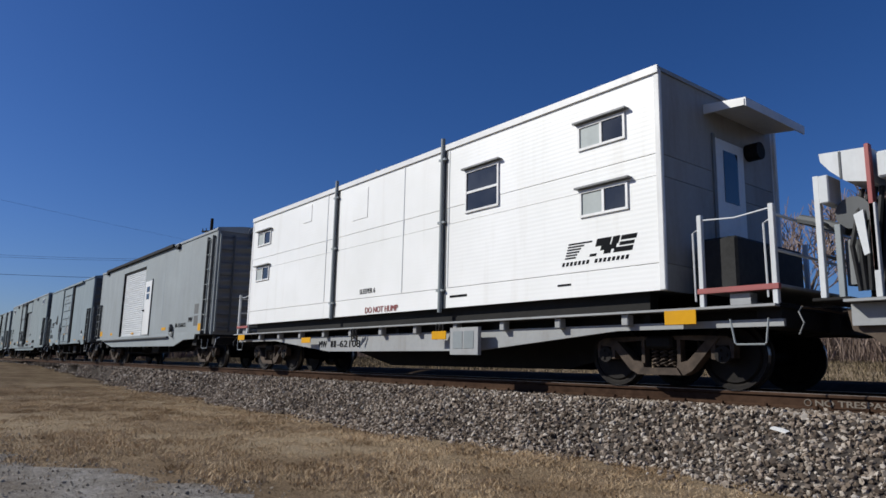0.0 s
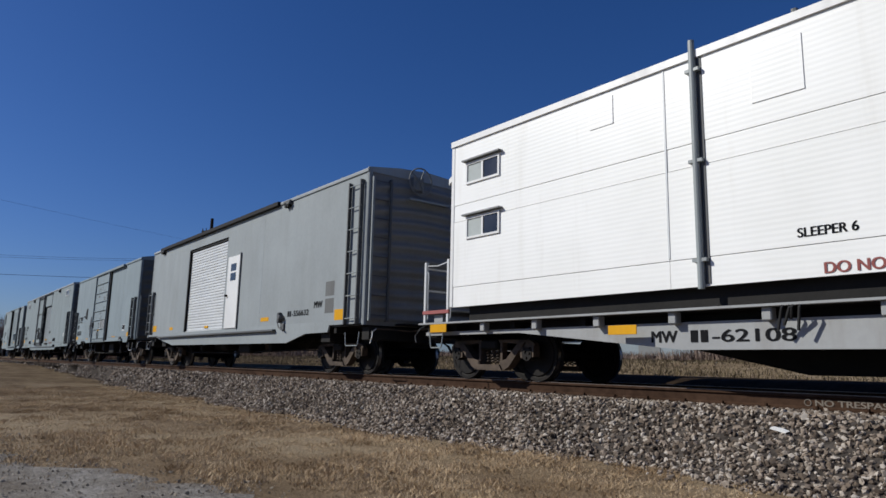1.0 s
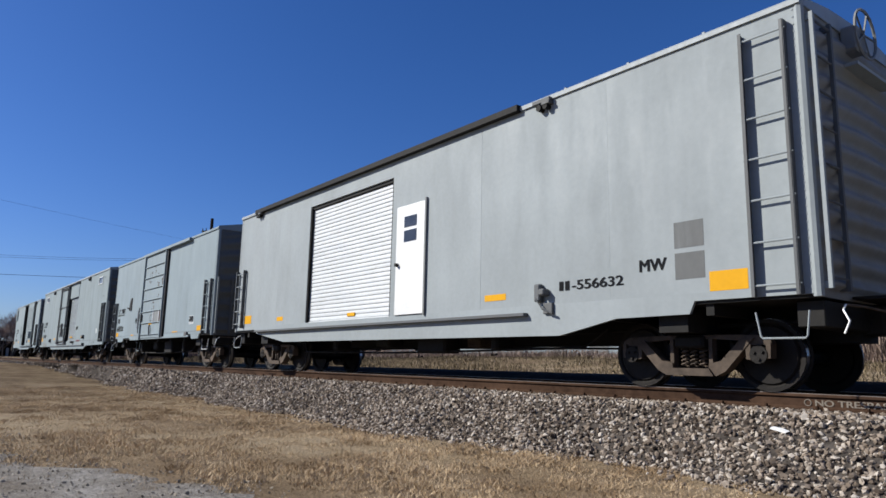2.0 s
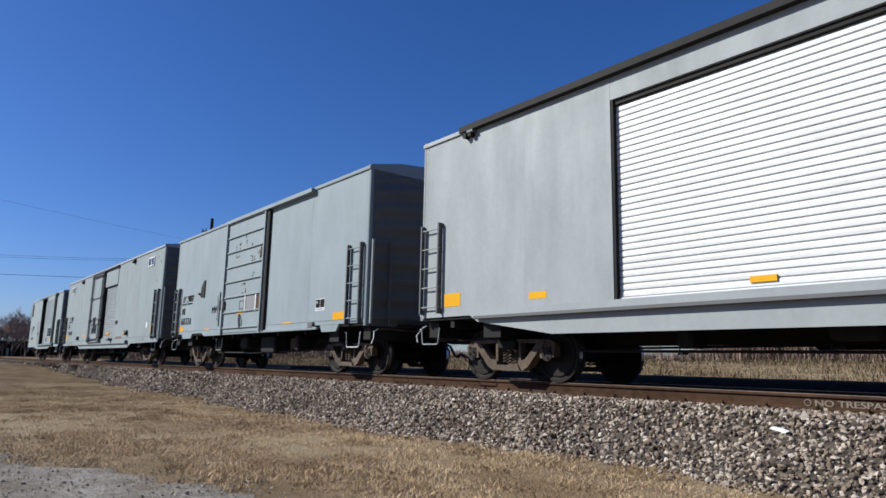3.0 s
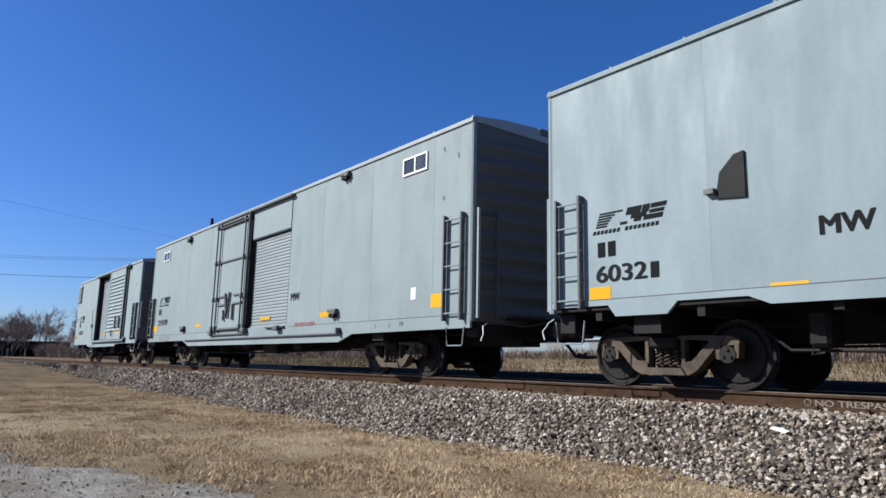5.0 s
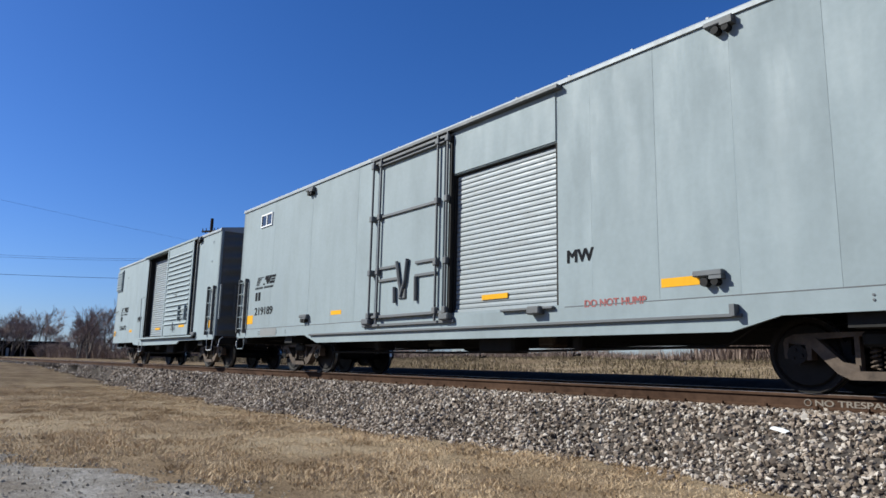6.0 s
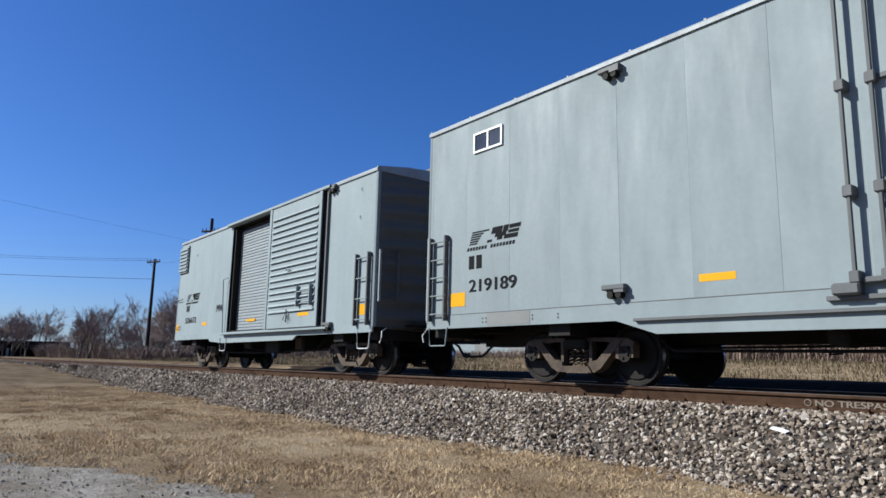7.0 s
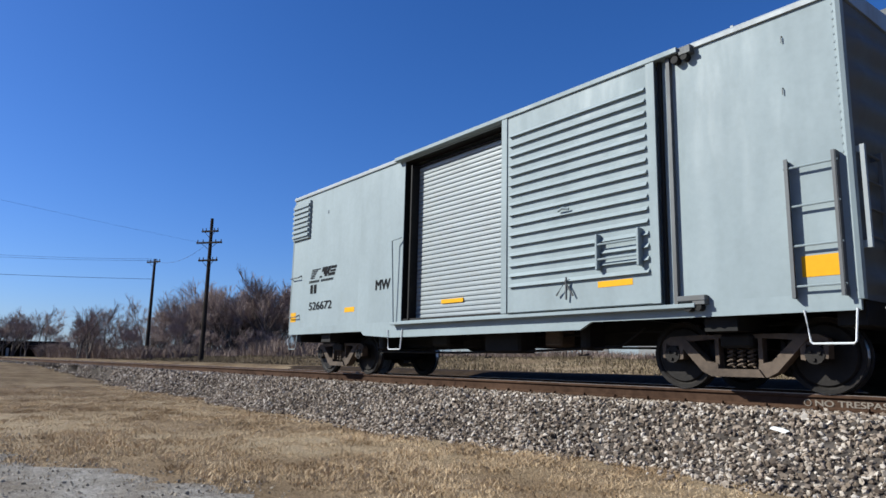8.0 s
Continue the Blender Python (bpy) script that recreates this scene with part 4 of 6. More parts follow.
def reveal(car, x0, x1, z0, z1, m, deep):
    """Jambs and head of a door opening."""
    bm = bmesh.new()
    bx(bm, x0 - O - 0.02, x0 - O + 0.002, NEAR + 0.012, NEAR + deep, z0, z1)
    bx(bm, x1 - O - 0.002, x1 - O + 0.02, NEAR + 0.012, NEAR + deep, z0, z1)
    bx(bm, x0 - O, x1 - O, NEAR + 0.012, NEAR + deep, z1 - 0.002, z1 + 0.02)
    part("door_reveal", bm, m, car)


def slide_window(car, x0, x1, z0, z1, hood=True, white=True, bars=1, curtain=0):
    """Small sliding window: frame, panes, meeting stile, tin hood above."""
    fr = bmesh.new()
    t = 0.035
    for a in ((x0, x1, z1 - t, z1), (x0, x1, z0, z0 + t), (x0, x0 + t, z0 + t, z1 - t), (x1 - t, x1, z0 + t, z1 - t)):
        bx(fr, a[0] - O, a[1] - O, NEAR - 0.03, NEAR + 0.002, a[2], a[3])
    m_ = (x0 + x1) / 2
    if bars:
        bx(fr, m_ - O - 0.02, m_ - O + 0.02, NEAR - 0.026, NEAR + 0.002, z0 + t, z1 - t)
    else:
        z = z0 + (z1 - z0) * 0.48
        bx(fr, x0 - O + t, x1 - O - t, NEAR - 0.026, NEAR + 0.002, z - 0.02, z + 0.02)
    win = part("window", fr, WHITE if white else PATCH, car, "white framed sliding window" if white else "dark framed window")
    if bars:
        panes = ((x0 + t, m_ - 0.02, z0 + t, z1 - t), (m_ + 0.02, x1 - t, z0 + t, z1 - t))
    else:
        panes = ((x0 + t, x1 - t, z0 + t, z - 0.02), (x0 + t, x1 - t, z + 0.02, z1 - t))
    for k, p in enumerate(panes):
        part("pane", box(p[0] - O, p[1] - O, NEAR - 0.012, NEAR - 0.006, p[2], p[3]), CURTAIN if curtain and k == 0 else GLASS, win)
    if hood:
        h = bmesh.new()
        prism(h, [(x0 - O - 0.05, z1 + 0.05), (x1 - O + 0.05, z1 + 0.05), (x1 - O + 0.05, z1 + 0.025), (x0 - O - 0.05, z1 + 0.025)], NEAR - 0.09, NEAR + 0.002)
        part("hood", h, PATCH, win)
    return win


def logo(car, x, z, w):
    """The line's mark as plain shapes: slanted stripes, a dark slanted mass and a row of fine bars."""
    bm = bmesh.new()
    h, u = w * 0.20, x - O

    def slant(a, b_, lo, hi):
        lean = 0.36 * h
        prism(bm, [(u + a * w + lean * lo, z + h * lo), (u + b_ * w + lean * lo, z + h * lo), (u + b_ * w + lean * hi, z + h * hi), (u + a * w + lean * hi, z + h * hi)], NEAR - 0.007, NEAR - 0.0045)

    for k, long_ in enumerate((0.17, 0.18, 0.20, 0.215, 0.25, 0.36)):
        slant(0.02, 0.02 + long_, k / 6 + 0.02, k / 6 + 0.115)
    slant(0.40, 0.50, 0.0, 0.16)
    slant(0.45, 0.66, 0.55, 1.0)
    slant(0.54, 0.76, 0.28, 0.56)
    slant(0.60, 0.70, 0.06, 0.29)
    slant(0.68, 0.78, 0.56, 1.0)
    slant(0.74, 1.0, 0.06, 0.34)
    slant(0.80, 1.0, 0.42, 0.62)
    slant(0.80, 1.01, 0.72, 0.98)
    for k in range(16):
        if k != 7:
            slant(k / 16, (k + 0.62) / 16, -0.40, -0.17)
    part("painted_mark", bm, LETTER, car, "black slanted stripes and blocks of a painted mark")


def initials(car, x, z, h, n, m=None):
    """Initials of a line, as plain bars."""
    bm = bmesh.new()
    for k in range(n):
        bx(bm, x - O + k * h * 0.85, x - O + k * h * 0.85 + h * 0.6, NEAR - 0.007, NEAR - 0.0045, z, z + h)
    part("painted_bar", bm, m or LETTER, car)


def small_lamp(car, x, z, m=None):
    """Roller bracket for a door: a flanged bar over a smaller block, dark with grease."""
    bm = box(x - O - 0.20, x - O + 0.17, NEAR - 0.09, NEAR + 0.002, z + 0.02, z + 0.09, bev=0.012)
    bx(bm, x - O + 0.02, x - O + 0.17, NEAR - 0.11, NEAR + 0.002, z - 0.02, z + 0.02)
    b_ = part("side_bracket", bm, m or STILE, car)
    part("roller", tube(bmesh.new(), [(x - O - 0.05, NEAR - 0.10, z - 0.05), (x - O - 0.05, NEAR + 0.002, z - 0.05)], 0.05, 10), IRON, b_)
    part("roller", tube(bmesh.new(), [(x - O + 0.08, NEAR - 0.10, z - 0.05), (x - O + 0.08, NEAR + 0.002, z - 0.05)], 0.045, 10), IRON, b_)


def bar_on_side(car, name, xa, xb, z, h, proud, m):
    return part(name, box(xa - O, xb - O, NEAR - proud, NEAR + 0.002, z - h / 2, z + h / 2, bev=0.006), m, car)


def sill(car, pts, m, y0=NEAR - 0.006, y1=NEAR + 0.04, name="side_sill"):
    return part(name, prism(bmesh.new(), [(x - O, z) for x, z in pts], y0, y1), m, car)


def brake_wheel(car, x, s, y, z, r=0.28, m=None):
    bm = bmesh.new()
    tube(bm, [(x - O + s * 0.24, y + r * math.cos(a), z + r * math.sin(a)) for a in [k * math.pi / 10 for k in range(21)]], 0.018, 5)
    for k in range(5):
        a = k * 1.2566
        tube(bm, [(x - O + s * 0.22, y, z), (x - O + s * 0.24, y + r * math.cos(a), z + r * math.sin(a))], 0.012, 4)
    part("brake_wheel", bm, m or PATCH, car)
    part("brake_housing", box(min(x - O, x - O + s * 0.2), max(x - O, x - O + s * 0.2), y - 0.14, y + 0.14, z - 0.2, z + 0.12, bev=0.03), m or PATCH, car)


def crossover(car, x, s, z, m):
    part("crossover_platform", box(min(x - O + s * 0.02, x - O + s * 0.4), max(x - O + s * 0.02, x - O + s * 0.4), -0.75, 0.75, z, z + 0.03), m, car)


# -- grey boxcar with a white roll-up door and a white side door --
def tool_car():
    xa, xb, z0, z1 = -36.03, -20.50, 1.05, 4.26
    c = start_car("boxcar", xa, xb, "weathered grey steel boxcar with white roll-up door and white side door", "boxcar")
    m = GREY_G
    wall_panels(c, xa, xb, 1.04, z1, 6, m, [(-31.80, -28.30, 1.09, 3.87)])
    far_side(c, xa, xb, 1.0, z1, m)
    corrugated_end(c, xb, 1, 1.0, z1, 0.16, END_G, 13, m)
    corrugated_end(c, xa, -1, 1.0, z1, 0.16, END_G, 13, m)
    roof(c, xa, xb, z1, 0.16, ROOF)
    underframe(c, xa, xb, (-34.3, -22.26))
    truck(c, -34.3), truck(c, -22.26)
    coupler(c, xb, 1), coupler(c, xa, -1)
    reveal(c, -31.80, -28.30, 1.09, 3.87, m, 0.1)
    roll_door(c, -31.80, -28.30, 1.09, 3.87, SLAT, 0.09, 0.088)
    sill(c, [(xa, 1.04), (-34.7, 1.04), (-34.5, 0.93), (-32.9, 0.70), (-23.98, 0.67), (-23.0, 0.87), (-21.95, 0.88), (-21.88, 1.03), (xb, 1.03), (xb, 1.12), (-24.6, 1.12), (xa, 1.12)], m)
    d = rect("side_door", -28.10, -27.20, 1.13, 3.21, WHITE, c, 0.035, bev=0.006, label="white flush door with a small window")
    rect("pane", -27.84, -27.44, 2.78, 2.99, GLASS, d, 0.041, -0.03)
    rect("pane", -27.84, -27.44, 2.50, 2.72, GLASS, d, 0.041, -0.03)
    part("door_knob", tube(bmesh.new(), [(-28.02 - O, NEAR - 0.03, 2.08), (-28.02 - O, NEAR - 0.10, 2.08)], 0.035, 8), IRON, d)
    rect("doorpost", -27.19, -27.15, 1.10, 3.26, PATCH, c, 0.045)
    bar_on_side(c, "upper_door_track", -34.95, -24.75, 4.25, 0.11, 0.10, IRON)
    # lower track coloured dark to carry the shadow line below the doors
    bar_on_side(c, "lower_door_track", -34.5, -24.6, 0.99, 0.05, 0.10, STILE)
    small_lamp(c, -24.24, 4.15), small_lamp(c, -34.75, 4.17)
    # hand brake linkage box low on the side
    bk = bmesh.new()
    bx(bk, -24.40 - O, -24.28 - O, NEAR - 0.10, NEAR + 0.002, 1.16, 1.42, bev=0.02)
    bx(bk, -24.28 - O, -24.16 - O, NEAR - 0.14, NEAR + 0.002, 1.24, 1.34, bev=0.02)
    bx(bk, -24.26 - O, -24.08 - O, NEAR - 0.05, NEAR + 0.002, 0.98, 1.14, bev=0.01)
    tube(bk, [(-24.35 - O, NEAR - 0.1, 1.2), (-24.2 - O, NEAR - 0.12, 1.05), (-24.05 - O, NEAR - 0.08, 0.98)], 0.018, 6)
    part("side_valve", bk, STILE, c)
    ladder(c, -21.14, -20.64, 1.02, 4.06, m, 7)
    ladder(c, -35.98, -35.46, 1.10, 2.70, m, 5)
    end_ladder(c, xb, 1, 1.08, 4.10, m, 8)
    end_ladder(c, xa, -1, 1.08, 2.7, m, 5)
    stirrup(c, -21.10, -20.62, 0.58, m), stirrup(c, -35.94, -35.5, 0.58, m)
    rivets(c, xb - 0.06, 1.1, 4.2, m), rivets(c, xa + 0.1, 1.1, 4.2, m)
    brake_wheel(c, xb, 1, -0.35, 4.15, 0.30), crossover(c, xb, 1, 1.02, IRON), crossover(c, xa, -1, 1.02, IRON)
    part("end_shelf", box(xb - O, xb - O + 0.22, -0.6, 0.5, 3.72, 3.76), m, c)
    for a in ((-21.68, -21.22, 1.13, 1.36), (-25.57, -25.08, 1.24, 1.34), (-35.38, -34.95, 1.21, 1.43), (-33.35, -33.0, 1.22, 1.32)):
        rect("yellow_patch", *a, YELLOW, c)
    rect("overpaint_patch", -22.12, -21.73, 1.68, 2.0, FADED, c)
    rect("overpaint_patch", -22.12, -21.73, 1.30, 1.62, FADED, c)
    writing("MW", -22.62 - O, 1.44, 0.15, LETTER, c)
    initials(c, -23.98, 1.30, 0.13, 2)
    writing("-556632", -23.74 - O, 1.30, 0.13, LETTER, c, width=0.86)
    rect("yellow_patch", -30.0, -29.7, 1.20, 1.27, YELLOW, c, -0.055, 0.09)


# -- pale grey boxcar with a ribbed sliding door --
def rib_door_car():
    xa, xb, z1 = -50.46, -37.96, 4.30
    c = start_car("boxcar", xa, xb, "pale blue-grey steel boxcar with a ribbed sliding door", "boxcar")
    m = GREY_H
    wall_panels(c, xa, xb, 1.06, z1, 5, m)
    far_side(c, xa, xb, 1.0, z1, m)
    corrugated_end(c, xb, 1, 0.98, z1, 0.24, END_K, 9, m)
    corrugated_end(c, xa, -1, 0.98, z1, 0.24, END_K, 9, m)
    roof(c, xa, xb, z1, 0.22, m)
    underframe(c, xa, xb, (-48.95, -39.4))
    truck(c, -48.95), truck(c, -39.4)
    coupler(c, xb, 1), coupler(c, xa, -1)
    sill(c, [(xa, 1.05), (-49.45, 1.05), (-49.33, 0.90), (-48.57, 0.90), (-48.42, 1.05), (-47.55, 1.05), (-47.3, 0.95), (-40.5, 0.95), (-40.2, 1.05), (-39.84, 1.05), (-39.74, 0.89), (-39.11, 0.89), (-38.99, 1.05), (xb, 1.05), (xb, 1.13), (xa, 1.13)], m)
    for a, b_ in ((xa, -46.1), (-42.7, xb)):
        rect("sill_seam", a + 0.02, b_ - 0.02, 1.128, 1.137, STILE, c, 0.010)
    d = rect("sliding_door", -45.70, -43.02, 0.98, 4.19, m, c, 0.06, bev=0.006)
    for k in range(8):
        z = 1.13 + 0.436 * k
        part("door_rib", box(-45.60 - O, -43.06 - O, NEAR - 0.10, NEAR - 0.058, z - 0.02, z + 0.02, bev=0.008), m, d)
    rect("door_edge", -45.74, -45.64, 0.95, 4.22, m, d, 0.12)
    # lower panel: a grey board between white uprights, a small frame and a latch
    rect("placard", -44.00, -43.38, 1.57, 1.96, PATCH, d, 0.07)
    for x in (-44.04, -43.33):
        rect("upright", x - 0.03, x + 0.03, 1.53, 2.02, SLAT, d, 0.085, -0.055)
    rect("placard", -43.27, -43.12, 1.56, 1.98, CHIP, d, 0.067)
    rect("placard", -44.16, -44.07, 1.62, 1.86, STILE, d, 0.07)
    for a in ((-44.48, -44.16, 1.84, 1.87), (-44.48, -44.16, 1.62, 1.66), (-44.48, -44.455, 1.66, 1.84)):
        rect("frame_strip", *a, STILE, d, 0.068)
    part("door_latch", tube(bmesh.new(), [(-44.38 - O, NEAR - 0.09, 1.47), (-44.30 - O, NEAR - 0.12, 1.38), (-44.27 - O, NEAR - 0.10, 1.10)], 0.032, 6), STILE, d)
    # paint flaked off down to rusty steel
    rnd = random.Random(4)

    def flake(x, z, w, h, m_):
        n = 9
        ring = [(x - O + w / 2 * math.cos(6.283 * k / n) * rnd.uniform(0.45, 1.15), z + h / 2 * math.sin(6.283 * k / n) * rnd.uniform(0.45, 1.15)) for k in range(n)]
        part("flaked_spot", prism(bmesh.new(), ring, NEAR - 0.0635, NEAR - 0.058), m_, d)

    for x, z, w, h, n in ((-44.88, 3.42, 0.46, 0.22, 9), (-43.74, 3.00, 0.34, 0.16, 8), (-44.30, 3.58, 0.16, 0.22, 4), (-43.66, 2.54, 0.12, 0.10, 3), (-44.28, 2.33, 0.22, 0.09, 5), (-44.22, 2.12, 0.26, 0.12, 5), (-43.95, 3.36, 0.5, 0.08, 5), (-44.9, 3.16, 0.5, 0.08, 5), (-43.35, 3.1, 0.14, 0.3, 4)):
        for k in range(n):
            flake(x + rnd.uniform(-0.5, 0.5) * w, z + rnd.uniform(-0.5, 0.5) * h, rnd.uniform(0.04, 0.13), rnd.uniform(0.03, 0.09), rnd.choice((CHIP, CHIP, STILE)))
    flake(-43.20, 3.10, 0.2, 0.34, CHIP), flake(-43.24, 2.98, 0.14, 0.16, CHIP)
    rect("doorpost", -43.02, -42.96, 0.98, 4.24, m, c, 0.11, label="upright steel door post")
    rect("doorpost", -42.96, -42.90, 0.98, 4.24, STILE, c, 0.06)
    rect("doorpost", -42.84, -42.78, 0.98, 4.24, IRON, c, 0.07)
    bar_on_side(c, "upper_door_track", -45.8, -40.35, 4.24, 0.10, 0.13, m)
    bar_on_side(c, "lower_door_track", -45.8, -39.9, 0.98, 0.06, 0.06, m)
    part("door_lever", tube(bmesh.new(), [(-45.95 - O, NEAR - 0.03, 1.32), (-45.98 - O, NEAR - 0.12, 1.4), (-46.0 - O, NEAR - 0.12, 2.1), (-45.96 - O, NEAR - 0.03, 2.16)], 0.018, 6), SLAT, d)
    part("door_lock", box(-45.84 - O, -45.74 - O, NEAR - 0.16, NEAR + 0.002, 1.66, 1.98, bev=0.02), STILE, d)
    part("door_lock", box(-45.62 - O, -45.52 - O, NEAR - 0.14, NEAR - 0.05, 1.68, 1.92, bev=0.02), STILE, d)
    part("lock_rod", tube(bmesh.new(), [(-45.82 - O, NEAR - 0.12, 2.2), (-45.80 - O, NEAR - 0.13, 1.7), (-45.82 - O, NEAR - 0.12, 1.2)], 0.022, 6), STILE, d)
    ladder(c, -38.62, -38.08, 1.02, 2.70, m, 5)
    ladder(c, -50.30, -49.85, 1.02, 2.60, m, 5)
    end_ladder(c, xb, 1, 1.02, 2.75, SLAT_G, 5), end_ladder(c, xa, -1, 1.02, 2.7, m, 5)
    stirrup(c, -38.58, -38.10, 0.55, SLAT), stirrup(c, -50.3, -49.86, 0.55, m), stirrup(c, -46.1, -45.7, 0.52, m)
    rivets(c, xb - 0.1, 1.1, 4.2, m)
    crossover(c, xb, 1, 1.0, IRON)
    for a in ((-39.28, -38.77, 1.07, 1.30), (-41.80, -41.25, 1.08, 1.17), (-44.6, -44.2, 1.50, 1.58), (-49.75, -49.4, 1.1, 1.3), (-47.3, -46.9, 1.07, 1.17)):
        rect("yellow_patch", *a, YELLOW, c if a[0] != -44.6 else d, 0.066 if a[0] == -44.6 else 0.004)
    w = part("small_window", prism(bmesh.new(), [(x - O, z) for x, z in ((-47.86, 2.20), (-47.50, 2.16), (-47.50, 2.70), (-47.62, 2.68), (-47.80, 2.50))], NEAR - 0.03, NEAR + 0.002), IRON, c, "dark opening with a torn edge and a bracket")
    part("bracket", box(-47.98 - O, -47.86 - O, NEAR - 0.08, NEAR + 0.002, 2.26, 2.32), STILE, w)
    # two dark notice panels with white borders
    bd = rect("notice_board", -40.08, -39.66, 1.37, 1.64, SLAT, c, 0.004, label="pair of dark notice panels with white borders")
    for a in ((-40.065, -39.885, 1.44, 1.625), (-39.865, -39.675, 1.44, 1.625)):
        rect("notice_panel", *a, LETTER, bd, 0.007, -0.003)
    rect("notice_panel", -40.03, -39.99, 1.54, 1.58, SLAT, bd, 0.009, -0.006)
    rect("notice_panel", -40.05, -39.70, 1.395, 1.415, PATCH, bd, 0.007, -0.003)
    logo(c, -49.65, 2.10, 1.05)
    initials(c, -49.6, 1.70, 0.2, 2), writing("6032", -49.62 - O, 1.36, 0.22, LETTER, c, width=0.78), initials(c, -48.78, 1.36, 0.2, 1)
    writing("MW", -46.75 - O, 1.62, 0.2, LETTER, c)
    part("side_valve", box(-40.33 - O, -40.08 - O, NEAR - 0.07, NEAR + 0.002, 0.98, 1.12, bev=0.02), STILE, c)
    part("lip", box(-40.5 - O, xb - O, NEAR - 0.012, NEAR + 0.002, 1.045, 1.06), m, c)


# -- sixty-foot boxcar with a plug door and a roll-up door --
def shop_car():
    xa, xb, z1 = -70.98, -52.24, 4.43
    c = start_car("boxcar", xa, xb, "long light grey boxcar with a plug door and grey roll-up door", "boxcar")
    m = GREY_K
    wall_panels(c, xa, xb, 0.98, z1, 18, m, [(-61.52, -59.10, 1.10, 3.51)])
    far_side(c, xa, xb, 1.0, z1, m)
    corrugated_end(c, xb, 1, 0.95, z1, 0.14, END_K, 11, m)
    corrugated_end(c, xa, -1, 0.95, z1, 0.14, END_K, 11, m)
    roof(c, xa, xb, z1, 0.14, ROOF)
    underframe(c, xa, xb, (-68.0, -55.2))
    truck(c, -68.0), truck(c, -55.2)
    coupler(c, xb, 1), coupler(c, xa, -1)
    sill(c, [(xa, 0.84), (-66.9, 0.84), (-66.3, 0.66), (-56.55, 0.66), (-55.98, 0.82), (xb, 0.84), (xb, 1.06), (xa, 1.06)], m)
    for a, b_ in ((xa, -64.1), (-59.0, xb)):
        rect("sill_seam", a + 0.02, b_ - 0.02, 1.062, 1.072, STILE, c, 0.010)
    # dark flange paint doubles as the shadow line along the sill
    bar_on_side(c, "sill_flange", -66.6, -56.4, 0.84, 0.04, 0.06, STILE)
    part("flange_stop", box(-56.5 - O, -56.44 - O, NEAR - 0.12, NEAR + 0.002, 0.83, 0.96), STILE, c)
    reveal(c, -61.52, -59.10, 1.10, 3.51, m, 0.1)
    roll_door(c, -61.52, -59.10, 1.10, 3.51, SLAT_G, 0.085, 0.083)
    rect("panel_over_door", -61.5, -59.12, 3.53, 4.30, m, c, 0.02)
    d = rect("plug_door", -63.86, -61.72, 1.10, 4.22, m, c, 0.05, bev=0.01, label="flush plug door with locking bars")
    for x in (-64.0, -63.72, -61.86, -61.58):
        part("locking_bar", tube(bmesh.new(), [(x - O, NEAR - 0.10, 0.98), (x - O, NEAR - 0.10, 4.32)], 0.024, 7), STILE, d)
        for z in (1.15, 2.0, 3.1, 4.2):
            part("bar_keeper", box(x - O - 0.05, x - O + 0.05, NEAR - 0.14, NEAR + 0.002, z - 0.06, z + 0.06, bev=0.012), STILE, d)
    for z, a, b_ in ((3.10, -63.72, -61.86), (4.26, -63.95, -61.6), (1.12, -63.95, -61.6), (2.06, -63.72, -63.1), (1.82, -63.72, -63.05), (2.06, -62.5, -61.86), (1.82, -62.5, -61.86)):
        part("door_rib", box(a - O, b_ - O, NEAR - 0.09, NEAR - 0.048, z - 0.028, z + 0.028, bev=0.008), STILE, d)
    for pts in (((-63.08, 2.14), (-62.98, 1.74), (-62.90, 1.52)), ((-62.74, 2.16), (-62.80, 1.74), (-62.92, 1.46)), ((-62.46, 1.80), (-62.45, 1.36)), ((-63.14, 1.66), (-63.12, 1.36))):
        part("lock_handle", tube(bmesh.new(), [(x - O, NEAR - 0.09, z) for x, z in pts], 0.034, 6), STILE, d)
    part("lock_plate", box(-63.02 - O, -62.78 - O, NEAR - 0.085, NEAR - 0.048, 1.42, 1.62, bev=0.02), STILE, d)
    part("door_head", box(-63.80 - O, -61.66 - O, NEAR - 0.12, NEAR - 0.048, 4.14, 4.17, bev=0.006), STILE, d)
    rect("doorpost", -61.56, -61.50, 1.06, 4.24, IRON, c, 0.07)
    bar_on_side(c, "upper_door_track", -64.1, -59.0, 4.34, 0.06, 0.12, STILE)
    # lower track in dark paint, with its cast shadow included in the tone
    bar_on_side(c, "lower_door_track", -64.3, -61.4, 0.96, 0.05, 0.06, STILE)
    part("door_bolt", box(-60.25 - O, -59.16 - O, NEAR - 0.07, NEAR + 0.002, 1.05, 1.09, bev=0.01), STILE, c)
    for x in (-64.1, -61.6, -59.5):
        part("track_bracket", box(x - O - 0.12, x - O + 0.14, NEAR - 0.14, NEAR + 0.002, 0.98, 1.1, bev=0.02), STILE, c)
    slide_window(c, -54.28, -53.50, 3.80, 4.15, hood=False)
    slide_window(c, -69.76, -69.06, 3.77, 4.12, hood=False, white=True)
    small_lamp(c, -56.47, 4.28), small_lamp(c, -66.87, 4.24), small_lamp(c, -66.87, 1.22), small_lamp(c, -56.75, 1.28)
    ladder(c, -52.89, -52.40, 0.97, 2.80, m, 5)
    ladder(c, -70.85, -70.40, 0.97, 2.45, m, 5)
    end_ladder(c, xb, 1, 1.0, 2.85, SLAT_G, 5), end_ladder(c, xa, -1, 1.0, 2.5, SLAT_G, 5)
